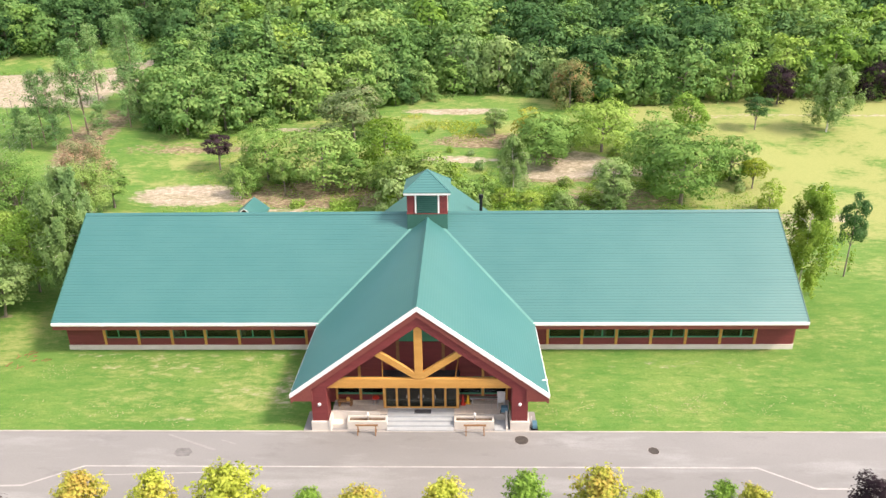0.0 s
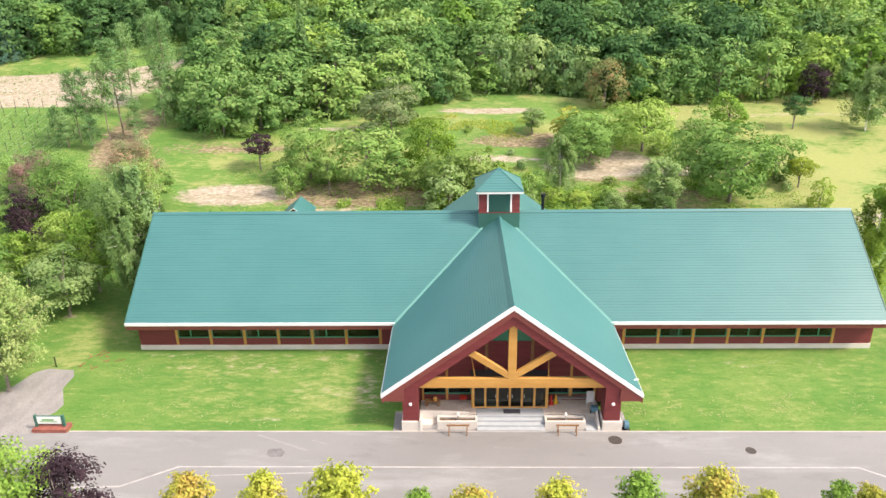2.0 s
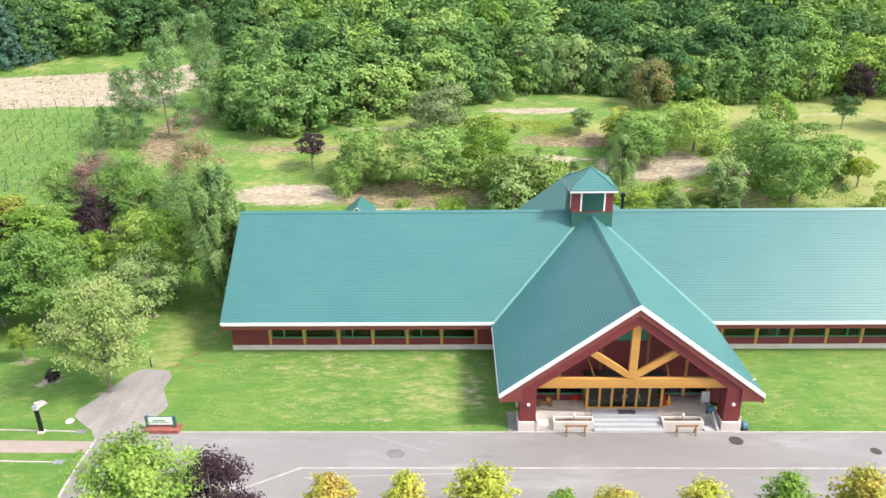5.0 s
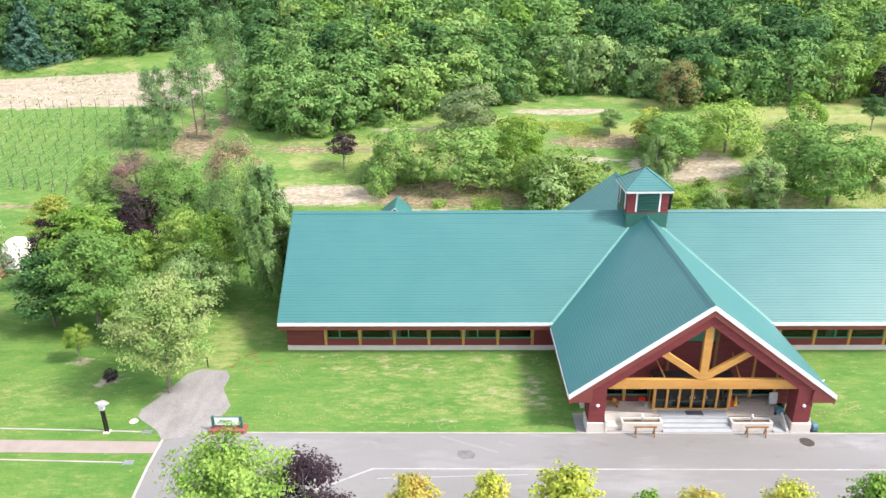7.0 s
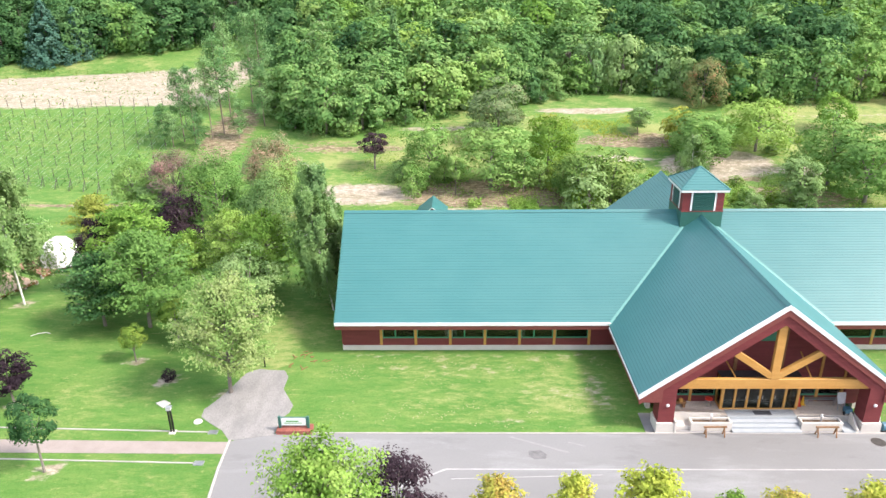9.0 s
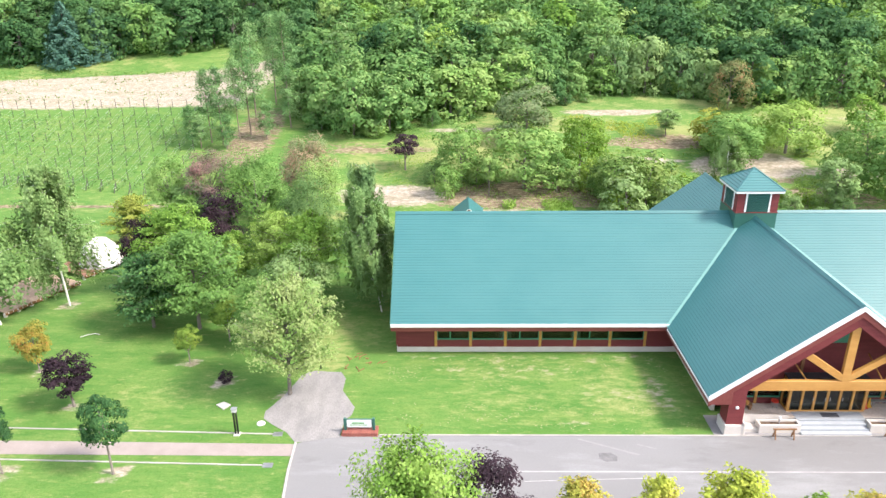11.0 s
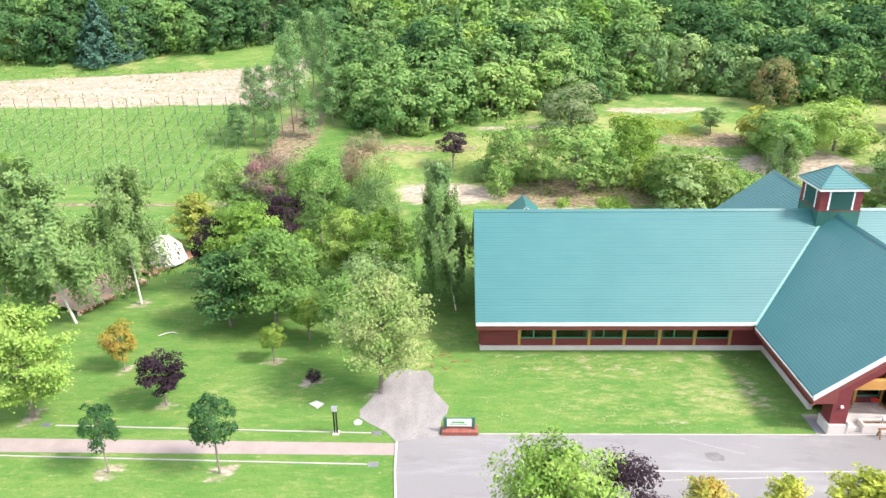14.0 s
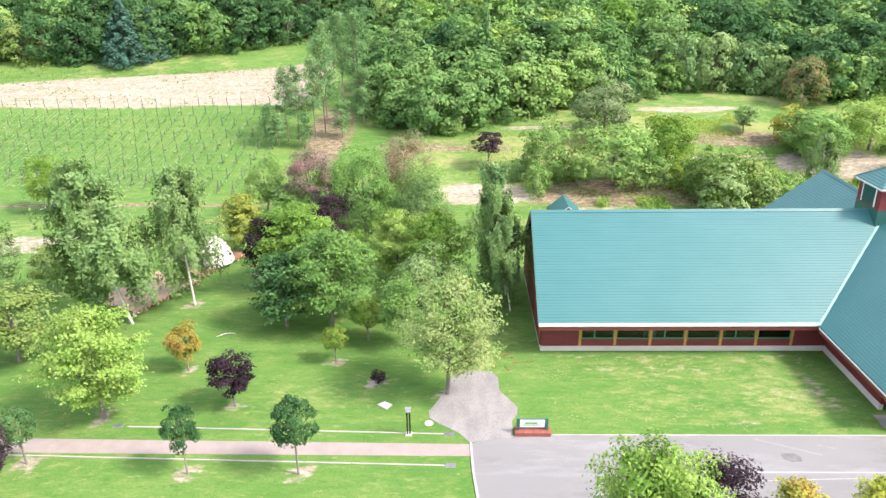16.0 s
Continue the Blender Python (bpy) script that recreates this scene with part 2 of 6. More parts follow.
def ground_material():
    m, t, p = nodes_of("meadow_ground", 0.95, 0.0, 0.2)
    big = noise_node(t, 0.07, 4, 0.6)
    mid = noise_node(t, 0.5, 5, 0.65, (0.6, 1.4, 1))
    fine = noise_node(t, 7.0, 6, 0.8)
    grass = ramp(t, big, [(0.3, (0.072, 0.182, 0.038)), (0.52, (0.102, 0.218, 0.048)), (0.72, (0.150, 0.250, 0.064))])
    streak = noise_node(t, 1.7, 6, 0.72, (0.45, 1.3, 1))
    tuft = noise_node(t, 3.2, 4, 0.7)
    grass = mix(t, ramp(t, mid, [(0.48, (0, 0, 0)), (0.74, (0.7, 0.7, 0.7))]), grass, (0.21, 0.285, 0.08))
    grass = mix(t, ramp(t, mid, [(0.30, (0.7, 0.7, 0.7)), (0.44, (0, 0, 0))]), grass, (0.068, 0.182, 0.036))
    grass = mix(t, ramp(t, streak, [(0.57, (0, 0, 0)), (0.69, (0.8, 0.8, 0.8))]), grass, (0.33, 0.33, 0.14))
    grass = mix(t, ramp(t, tuft, [(0.30, (0.6, 0.6, 0.6)), (0.48, (0, 0, 0))]), grass, (0.06, 0.16, 0.02))
    grass = mix(t, ramp(t, fine, [(0.3, (0.6, 0.6, 0.6)), (0.6, (0, 0, 0))]), grass, (0.05, 0.12, 0.015))
    worn = noise_node(t, 0.9, 7, 0.74, (0.5, 1.5, 1))
    grass = mix(t, ramp(t, worn, [(0.33, (0.65, 0.65, 0.65)), (0.47, (0, 0, 0))]), grass, (0.046, 0.150, 0.022))
    grass = mix(t, ramp(t, worn, [(0.54, (0, 0, 0)), (0.70, (0.6, 0.6, 0.6))]), grass, (0.225, 0.270, 0.085))
    patch = noise_node(t, 1.3, 6, 0.7, (0.6, 1.2, 1))

    def mask(name, lo, hi):
        a = t.nodes.new("ShaderNodeAttribute")
        a.attribute_name = name
        k = t.nodes.new("ShaderNodeMath")
        k.operation = "MULTIPLY_ADD"
        t.links.new(patch, k.inputs[0])
        k.inputs[1].default_value = 1.0
        less = t.nodes.new("ShaderNodeMath")
        less.operation = "MULTIPLY"
        less.inputs[1].default_value = 0.6
        t.links.new(a.outputs["Fac"], less.inputs[0])
        t.links.new(less.outputs[0], k.inputs[2])
        return ramp(t, k.outputs[0], [(lo, (0, 0, 0)), (hi, (1, 1, 1))])

    dry = ramp(t, fine, [(0.3, (0.17, 0.215, 0.065)), (0.65, (0.30, 0.325, 0.125))])
    soil = mix(t, 0.55, ramp(t, mid, [(0.3, (0.14, 0.105, 0.065)), (0.7, (0.26, 0.205, 0.13))]), ramp(t, fine, [(0.3, (0.10, 0.08, 0.045)), (0.65, (0.33, 0.27, 0.18))]))
    straw = mix(t, ramp(t, noise_node(t, 0.35, 6, 0.7, (0.3, 1.6, 1)), [(0.4, (0, 0, 0)), (0.62, (0.8, 0.8, 0.8))]), ramp(t, fine, [(0.25, (0.25, 0.21, 0.16)), (0.7, (0.43, 0.38, 0.31))]), (0.23, 0.215, 0.13))
    matted = noise_node(t, 1.9, 6, 0.75, (0.7, 1.3, 1))
    straw = mix(t, ramp(t, matted, [(0.40, (0.45, 0.45, 0.45)), (0.49, (0, 0, 0))]), straw, (0.15, 0.12, 0.075))
    straw = mix(t, ramp(t, matted, [(0.51, (0, 0, 0)), (0.60, (0.75, 0.75, 0.75))]), straw, (0.50, 0.45, 0.37))
    soil = mix(t, ramp(t, matted, [(0.41, (0.8, 0.8, 0.8)), (0.50, (0, 0, 0))]), soil, (0.09, 0.07, 0.04))
    soil = mix(t, ramp(t, matted, [(0.52, (0, 0, 0)), (0.60, (0.75, 0.75, 0.75))]), soil, (0.38, 0.32, 0.22))
    c = mix(t, mask("dry", 0.68, 0.92), grass, dry)
    c = mix(t, mask("soil", 0.78, 0.90), c, soil)
    c = mix(t, mask("straw", 0.72, 0.90), c, straw)
    t.links.new(c, p.inputs["Base Color"])
    bump(t, p, fine, 0.6, 0.06)
    return m


GROUND = ground_material()
VINE_POST = piece("grey_post", (0.06, 0.06, 0.05), (0.10, 0.095, 0.08), 0.85, 8)


VALLEY = plain("valley_metal", (0.09, 0.26, 0.24), (0.11, 0.30, 0.27), 0.7, 0.35, fine=0.1, relief=0.001)


# ---- building blocks ----
def part(name, bm, material, parent=None, label=""):
    """Links a bmesh as one mesh object, under a thing or a part where one is given."""
    me = bpy.data.meshes.new(name)
    bmesh.ops.recalc_face_normals(bm, faces=bm.faces)
    bm.to_mesh(me)
    bm.free()
    me.materials.append(material)
    ob = new(name, me)
    ob.parent = parent
    return tagged(ob, label)


def share(name, data, parent, m=None, material=None):
    """One more object on a mesh that is there already."""
    ob = new(name, data)
    ob.parent = parent
    if m is not None:
        ob.matrix_basis = m
    if material is not None:
        ob.material_slots[0].link = "OBJECT"
        ob.material_slots[0].material = material
    return ob


def thing(name, label, category, at=(0, 0, 0), turn=0, group="", kind=""):
    e = new(name)
    e.empty_display_size = 0.2
    e.matrix_basis = pose(*at, 0, 0, turn)
    return tagged(e, label, category, group, kind)


def box(x0, x1, y0, y1, z0, z1, bevel=0.0, bm=None):
    bm = bm or bmesh.new()
    vs = [bm.verts.new((x, y, z)) for x in (x0, x1) for y in (y0, y1) for z in (z0, z1)]
    made = [bm.faces.new([vs[i] for i in f]) for f in ((0, 1, 3, 2), (4, 6, 7, 5), (0, 4, 5, 1), (2, 3, 7, 6), (0, 2, 6, 4), (1, 5, 7, 3))]
    if bevel:
        edges = list({e for f in made for e in f.edges})
        bmesh.ops.bevel(bm, geom=edges, offset=bevel, segments=1, affect="EDGES")
    return bm


def bar(p, q, w, h, up=(0, 0, 1), bevel=0.0, bm=None):
    """A beam from p to q, w wide across and h high along up."""
    bm = bm or bmesh.new()
    p, q = Vector(p), Vector(q)
    d = (q - p).normalized()
    side = d.cross(Vector(up)).normalized()
    top = side.cross(d).normalized()
    vs = [bm.verts.new(c + side * a * w / 2 + top * b * h / 2) for c in (p, q) for a in (-1, 1) for b in (-1, 1)]
    made = [bm.faces.new([vs[i] for i in f]) for f in ((0, 1, 3, 2), (4, 6, 7, 5), (0, 4, 5, 1), (2, 3, 7, 6), (0, 2, 6, 4), (1, 5, 7, 3))]
    if bevel:
        bmesh.ops.bevel(bm, geom=list({e for f in made for e in f.edges}), offset=bevel, segments=1, affect="EDGES")
    return bm


def prism(outline, a, b, axis="y", bm=None):
    """A flat outline pushed from a to b along an axis; the outline holds the two other coordinates in order."""
    bm = bm or bmesh.new()
    put = {"y": lambda u, v, w: (u, w, v), "x": lambda u, v, w: (w, u, v), "z": lambda u, v, w: (u, v, w)}[axis]
    lo = [bm.verts.new(put(u, v, a)) for u, v in outline]
    hi = [bm.verts.new(put(u, v, b)) for u, v in outline]
    n = len(outline)
    bm.faces.new(lo)
    bm.faces.new(hi[::-1])
    for i in range(n):
        bm.faces.new((lo[i], hi[i], hi[(i + 1) % n], lo[(i + 1) % n]))
    return bm


def disc(x, y, z0, z1, r0, r1=None, n=14, bm=None):
    bm = bm or bmesh.new()
    r1 = r0 if r1 is None else r1
    ring = [[bm.verts.new((x + r * math.cos(6.2832 * i / n), y + r * math.sin(6.2832 * i / n), z)) for i in range(n)] for r, z in ((r0, z0), (r1, z1))]
    bm.faces.new(ring[0][::-1])
    bm.faces.new(ring[1])
    for i in range(n):
        bm.faces.new((ring[0][i], ring[0][(i + 1) % n], ring[1][(i + 1) % n], ring[1][i]))
    return bm


def courses(b0, b1, t0, t1, n, lip=0.016, thick=0.14, step=0.12):
    """A roof slope of lapped metal courses from the eave b0-b1 up to t0-t1, each with a lip over the one below."""
    bm = bmesh.new()
    b0, b1, t0, t1 = (Vector(v) for v in (b0, b1, t0, t1))
    nor = (b1 - b0).cross(t0 - b0).normalized()
    nor = nor if nor.z > 0 else -nor
    down = Vector((0, 0, -thick))
    prev = None
    for i in range(n):
        lo, hi = i / n, (i + 1) / n
        rise = lo + step / n
        a, b = b0.lerp(t0, rise) + nor * lip, b1.lerp(t1, rise) + nor * lip
        c, d = b1.lerp(t1, hi), b0.lerp(t0, hi)
        v = [bm.verts.new(p) for p in (a, b, c, d)]
        bm.faces.new(v)
        u = prev or [bm.verts.new(p) for p in (b0, b1)]
        bm.faces.new((u[0], u[1], v[1], v[0]))
        prev = [v[3], v[2]]
    under = [bm.verts.new(p + down) for p in (b0, b1, t1, t0)]
    bm.faces.new(under[::-1])
    over = [bm.verts.new(p) for p in (b0, b1, t1, t0)]
    for i in range(4):
        bm.faces.new((over[i], over[(i + 1) % 4], under[(i + 1) % 4], under[i]))
    return bm


def siding(p, q, z0, z1, out, step=0.18, lip=0.018):
    """Lapped boards on a wall line from p to q; out is the way the wall faces."""
    bm = bmesh.new()
    n = max(1, round((z1 - z0) / step))
    o = Vector((out[0], out[1], 0))
    a, b = Vector((p[0], p[1], 0)), Vector((q[0], q[1], 0))
    for i in range(n):
        lo, hi = z0 + (z1 - z0) * i / n, z0 + (z1 - z0) * (i + 1) / n
        low, high = Vector((0, 0, lo)), Vector((0, 0, hi))
        v = [bm.verts.new(c) for c in (a + low, b + low, b + low + o * lip, a + low + o * lip, a + high, b + high, b + high + o * 0.003, a + high + o * 0.003)]
        for f in ((0, 1, 2, 3), (3, 2, 6, 7), (7, 6, 5, 4), (0, 3, 7, 4), (1, 5, 6, 2)):
            bm.faces.new([v[k] for k in f])
    return bm


def boards(bm):
    """The lapped boards of one wall face."""
    return tagged(part("weatherboarding", bm, RED_WOOD, lodge), kind="stuff")


# ---- the lie of the land ----
HEIGHT_Y = (-400, 22, 40, 48, 64, 72, 102, 130, 260, 900)
HEIGHT_Z = (0, 0, 0.9, 1.6, 4.5, 6, 9, 16, 60, 260)


def land(x, y):
    z = float(np.interp(y, HEIGHT_Y, HEIGHT_Z))
    if y > 26:
        z += (noise.noise(Vector((x * 0.06, y * 0.06, 3.1))) * 0.5) * min(1, (y - 26) / 12)
    return z


def blob(x, y, cx, cy, rx, ry, soft=0.5):
    """1 inside an oval, falling to 0 past its edge."""
    d = math.hypot((x - cx) / rx, (y - cy) / ry)
    return max(0.0, min(1.0, (1 + soft - d) / soft))


def band(v, lo, hi, soft):
    return max(0.0, min(1.0, (v - lo) / soft + 0.5, (hi - v) / soft + 0.5))


def straw_at(x, y):
    w = noise.noise(Vector((x * 0.05, y * 0.05, 9.0))) * 4
    top = float(np.interp(x, (-140, -128, -73, -62), (93, 95, 106, 112)))
    s = band(y + w * 0.4, 76, top, 3) * band(x, -260, -64 + w, 5)
    s = max(s, 0.9 * blob(x, y, -34.2, 40.2, 5.6, 2.8, 0.9), blob(x, y, 17.5, 50.2, 6.6, 4.4), 0.6 * blob(x, y, -21, 33.5, 6, 1.6), 0.75 * blob(x, y, 2.5, 53.0, 5.5, 1.0), 0.7 * blob(x, y, 30, 47.5, 5, 1.6), 0.95 * blob(x, y, 2, 72.2, 7.5, 1.2), 0.6 * blob(x, y, -24, 64.5, 6, 0.8))
    s = max(s, 0.34 * band(y, -2.0, -0.4, 0.8) * band(x, -30, -8, 3), 0.36 * blob(x, y, -16.8, -10.1, 1.6, 0.35, 0.9), 0.44 * blob(x, y, -10.4, -6.2, 0.7, 2.2, 0.9), 0.34 * blob(x, y, -14, -6.4, 2.2, 1.0, 0.9))
    s = max(s, 0.30 * blob(x, y, -21, -3.0, 5.0, 0.9, 0.9), 0.30 * blob(x, y, 20, -2.4, 6, 0.6, 0.9))
    s = max(s, 0.62 * band(y + w * 0.5, 68.2, 69.6, 1.4) * band(x, 34, 200, 8))
    s = max(s, 0.55 * blob(x, y, 44, 31, 8, 1.6), 0.7 * blob(x, y, -88, 24, 4, 2.2), 0.5 * blob(x, y, 40, 27, 4, 3))
    for cx, cy in ((-54.6, -15.4), (-47.5, -15.4), (-53.7, -8.0), (-47.3, -1.9), (-43.6, -4.6), (-39.9, 6.0), (-58.9, -3.2), (-65.5, -14.5), (-62.7, -9.5), (-38.4, -6.6), (-62.5, 8.6)):
        s = max(s, 0.75 * blob(x, y, cx, cy, 0.6, 0.6, 0.9))
    return s


def soil_at(x, y):
    s = max(0.75 * blob(x, y, -58.5, 63, 3, 10, 0.9), 0.85 * blob(x, y, -15, 40, 12, 4, 0.8), 0.7 * blob(x, y, -37, 56.5, 7, 1.2, 0.9), 0.8 * blob(x, y, 8, 60, 7.5, 2.2, 0.8), 0.5 * blob(x, y, -42, 57, 8, 2, 0.9))
    s = max(s, 0.6 * blob(x, y, 24, 38, 7, 4, 0.8), 0.95 * band(y, 36.2, 37.6, 1) * band(x, -110, -60, 4), 0.7 * blob(x, y, 16, 45, 6, 1.5))
    return s


def dry_at(x, y):
    n = noise.noise(Vector((x * 0.12, y * 0.2, 1.7)))
    if y > 26:
        n += 0.8 * noise.noise(Vector((x * 0.3, y * 0.5, 6.2)))
    s = 0.16 + 0.35 * n if y < 26 else (0.30 if x > -37 else 0.2) + 0.5 * n
    if x > 32 and y > 10:
        s += 0.10 + 0.32 * min(1, (y - 10) / 30)
    if -42 < x < -14 and 43 < y < 62:
        s += 0.22
    if -28 < x < -8 and -5 < y < -0.5:
        s += 0.20
    s = max(s, 0.46 * blob(x, y, -12.6, -5.6, 3.0, 3.0, 0.9) + 0.2 * n, 0.44 * blob(x, y, -20, -2.6, 8.0, 1.6, 0.9) + 0.25 * n, 0.36 * blob(x, y, -16.5, -9.8, 4.0, 0.9, 0.9) + 0.2 * n, 0.32 * blob(x, y, 10.5, -6, 1.6, 4, 0.9), 0.5 * blob(x, y, -36, 1, 1.4, 5, 0.9))
    if -125 < x < -64 and 38 < y < 75:
        s = 0.14 + 0.14 * n
    return s


def make_ground():
    xs = [-900, -500, -300, -220, -180] + list(np.arange(-150, 110.1, 1.0)) + [125, 145, 180, 240, 400, 900]
    ys = [-300, -150, -80, -50, -35, -25] + list(np.arange(-20, 118.1, 1.0)) + [124, 130, 145, 165, 200, 260, 400, 900]
    verts = [(x, y, land(x, y)) for y in ys for x in xs]
    nx = len(xs)
    faces = [(j * nx + i, j * nx + i + 1, (j + 1) * nx + i + 1, (j + 1) * nx + i) for j in range(len(ys) - 1) for i in range(nx - 1)]
    me = bpy.data.meshes.new("ground")
    me.from_pydata(verts, [], faces)
    for name, rule in (("straw", straw_at), ("soil", soil_at), ("dry", dry_at)):
        a = me.attributes.new(name, "FLOAT", "POINT")
        a.data.foreach_set("value", [rule(x, y) for x, y, _ in verts])
    me.polygons.foreach_set("use_smooth", [True] * len(faces))
    me.materials.append(GROUND)
    tagged(new("ground", me), "mown green lawn rising to a grassy slope with bare patches", "ground", kind="structure")


make_ground()


def sheet(name, outline, z0, z1, material, label, category):
    return tagged(part(name, prism(outline, z0, z1, "z"), material), label, category, kind="structure")


# road and its marks
sheet("road", [(-36.5, -12.3), (-36.4, -15), (-36.2, -17.6), (-35.6, -21), (-34.2, -26), (-32, -60), (-30, -110), (160, -110), (160, -11.42), (-33.7, -11.42), (-35.2, -11.7)], -0.05, 0.012, ASPHALT, "worn grey asphalt road in front of the lodge", "road")
sheet("pavement", [(-35.2, -11.9), (-36.6, -12.2), (-37.4, -11.1), (-38.6, -10.2), (-39.4, -9.5), (-39.5, -8.6), (-39.2, -8.0), (-38.6, -6.6), (-38.2, -5.2), (-37.8, -3.8), (-37.3, -3.3), (-36.8, -3.1),
      (-35.8, -3.25), (-34.8, -3.3), (-34.3, -4.2), (-34.3, -5.9), (-33.6, -7.2), (-33.1, -8.1), (-33.2, -9.0), (-33.6, -9.7), (-33.7, -11.6)], -0.05, 0.02, OLD_ASPHALT, "cracked grey asphalt spur ending in the lawn", "pavement")
kerb = part("kerb", box(-31.0, 160, -11.42, -11.32, -0.05, 0.06, 0.01), CONCRETE)
tagged(kerb, "narrow pale concrete edging between lawn and road", "kerb", kind="structure")
bm = bmesh.new()
for p, q in (((-36.55, -12.2), (-36.45, -15)), ((-36.45, -15), (-36.2, -17.6)), ((-36.2, -17.6), (-35.6, -21)), ((-35.6, -21), (-34.2, -26))):
    bar((*p, 0.02), (*q, 0.02), 0.15, 0.11, bm=bm)
tagged(part("kerb", bm, CONCRETE), "curved pale concrete kerb beside the grass", "kerb", kind="structure")
for p, q, w in (((-21.85, -15.08), (21.86, -15.08), 0.12), ((-21.85, -15.08), (-24.94, -16.95), 0.15), ((-24.94, -16.95), (-29, -17.1), 0.15), ((21.86, -15.08), (24.74, -17.0), 0.15), ((24.74, -17.0), (60, -17.0), 0.15),
                ((-21.5, -16.0), (-12.0, -15.6), 0.06)):
    ln = part("road_line", bar((*p, 0.014), (*q, 0.014), w, 0.006), LINE_PAINT)
    tagged(ln, "worn white painted line on the asphalt", "road line", "road lines", kind="structure")

sheet("road_patch", [(-16.4, -13.25), (-15.6, -13.2), (-15.25, -13.6), (-15.35, -14.05), (-16.1, -14.1), (-16.45, -13.8)], -0.02, 0.016, DARK_ASPHALT, "dark mended patch in the asphalt road", "road patch")
sheet("scuff_mark", [(-17.6, -11.78), (-17.4, -11.72), (-13.7, -13.36), (-13.9, -13.48)], -0.02, 0.016, WORN_ASPHALT, "pale scuffed streak across the asphalt road", "scuff mark")
sheet("scuff_mark", [(-13.6, -12.3), (-12.5, -12.75), (-12.55, -12.82), (-13.7, -12.38)], -0.02, 0.016, WORN_ASPHALT, "pale scuffed streak across the asphalt road", "scuff mark")
sheet("apron", [(-8.2, -11.31), (8.2, -11.31), (8.2, -9.0), (-8.2, -9.0)], -0.04, 0.016, WORN_ASPHALT, "pale asphalt apron before the porch steps", "apron")


def manhole(x, y, r, material, label):
    e = thing("manhole_cover", label, "manhole", (x, y, 0.012))
    part("rim", disc(0, 0, -0.02, 0.010, r, n=22), OLD_ASPHALT, e)
    bm = disc(0, 0, 0.0, 0.016, r * 0.86, n=22)
    for i in range(-3, 4):
        box(-r * 0.6, r * 0.6, i * r * 0.2 - 0.015, i * r * 0.2 + 0.015, 0.012, 0.022, bm=bm)
    part("lid", bm, material, e)


manhole(7.0, -12.3, 0.55, RUST, "rust-brown iron manhole cover in the asphalt")
manhole(15.7, -13.4, 0.42, RUST, "worn round iron manhole cover in the asphalt")

# brick footpath with drainage channels
tagged(part("footpath", prism([(-140, -10.2), (-65, -11.9), (-36.6, -12.36), (-36.5, -13.6), (-65, -13.4), (-140, -12.2)], -0.05, 0.02, "z"), PATH_BED), "pale red paved footpath through the lawn", "footpath", kind="structure")
for p, q in (((-60.6, -10.5), (-38.2, -11.28)), ((-75, -13.4), (-38.1, -14.55))):
    e = thing("drain_channel", "narrow white concrete drainage channel in the grass", "drain", group="drain channels")
    n = 24
    for i in range(n):
        a = Vector((*p, 0.015)).lerp(Vector((*q, 0.015)), i / n)
        b = Vector((*p, 0.015)).lerp(Vector((*q, 0.015)), (i + 0.97) / n)
        part("channel_stone", bar(a, b, 0.10, 0.07), CONCRETE, e)
    part("grate", box(q[0] - 0.1, q[0] + 0.55, q[1] - 0.22, q[1] + 0.22, -0.02, 0.05, 0.01), STEEL, e)

# ---- the lodge ----
lodge = thing("lodge", "long red timber lodge with a green metal roof and gabled porch", "building")
PITCH = 0.75
HALF, EAVE_Y, EAVE_Z, RIDGE_Y = 30.97, -1.18, 3.12, 7.53
RIDGE_Z = EAVE_Z + (RIDGE_Y - EAVE_Y) * PITCH
BACK_Y = 2 * RIDGE_Y - EAVE_Y
PORCH_HALF, PORCH_Y, PORCH_EAVE = 8.9, -11.2, 2.97
PORCH_RIDGE = PORCH_EAVE + PORCH_HALF * PITCH
MEET_Y = EAVE_Y + (PORCH_RIDGE - EAVE_Z) / PITCH
FOOT_Y = EAVE_Y + (PORCH_EAVE - EAVE_Z) / PITCH

for name, sgn in (("roof_slope", 1), ("roof_slope", -1)):
    y0, y1 = (EAVE_Y, RIDGE_Y) if sgn > 0 else (BACK_Y, RIDGE_Y)
    part(name, courses((-HALF, y0, EAVE_Z), (HALF, y0, EAVE_Z), (-HALF, y1, RIDGE_Z), (HALF, y1, RIDGE_Z), 42), ROOF, lodge)
part("ridge_cap", prism([(RIDGE_Y - 0.22, RIDGE_Z - 0.10), (RIDGE_Y, RIDGE_Z + 0.09), (RIDGE_Y + 0.22, RIDGE_Z - 0.10)], -HALF - 0.03, HALF + 0.03, "x"), ROOF, lodge)
for sx in (-1, 1):
    part("roof_slope", courses((sx * PORCH_HALF, PORCH_Y, PORCH_EAVE), (sx * PORCH_HALF, FOOT_Y, PORCH_EAVE), (0, PORCH_Y, PORCH_RIDGE), (0, MEET_Y, PORCH_RIDGE), 48, 0.007, 0.14, 0.25), ROOF, lodge)
    # rear wing, the same pitch
    part("roof_slope", courses((0.3 + sx * 8.6, 20.0, 3.2), (0.3 + sx * 8.6, 15.9, 3.2), (0.3, 20.0, 9.65), (0.3, 7.6, 9.65), 40), ROOF, lodge)
    # valley flashings
    part("valley_flashing", bar((sx * PORCH_HALF, FOOT_Y - 0.02, PORCH_EAVE + 0.05), (0, MEET_Y, PORCH_RIDGE + 0.04), 0.26, 0.03, (0, -0.6, 0.8)), VALLEY, lodge)
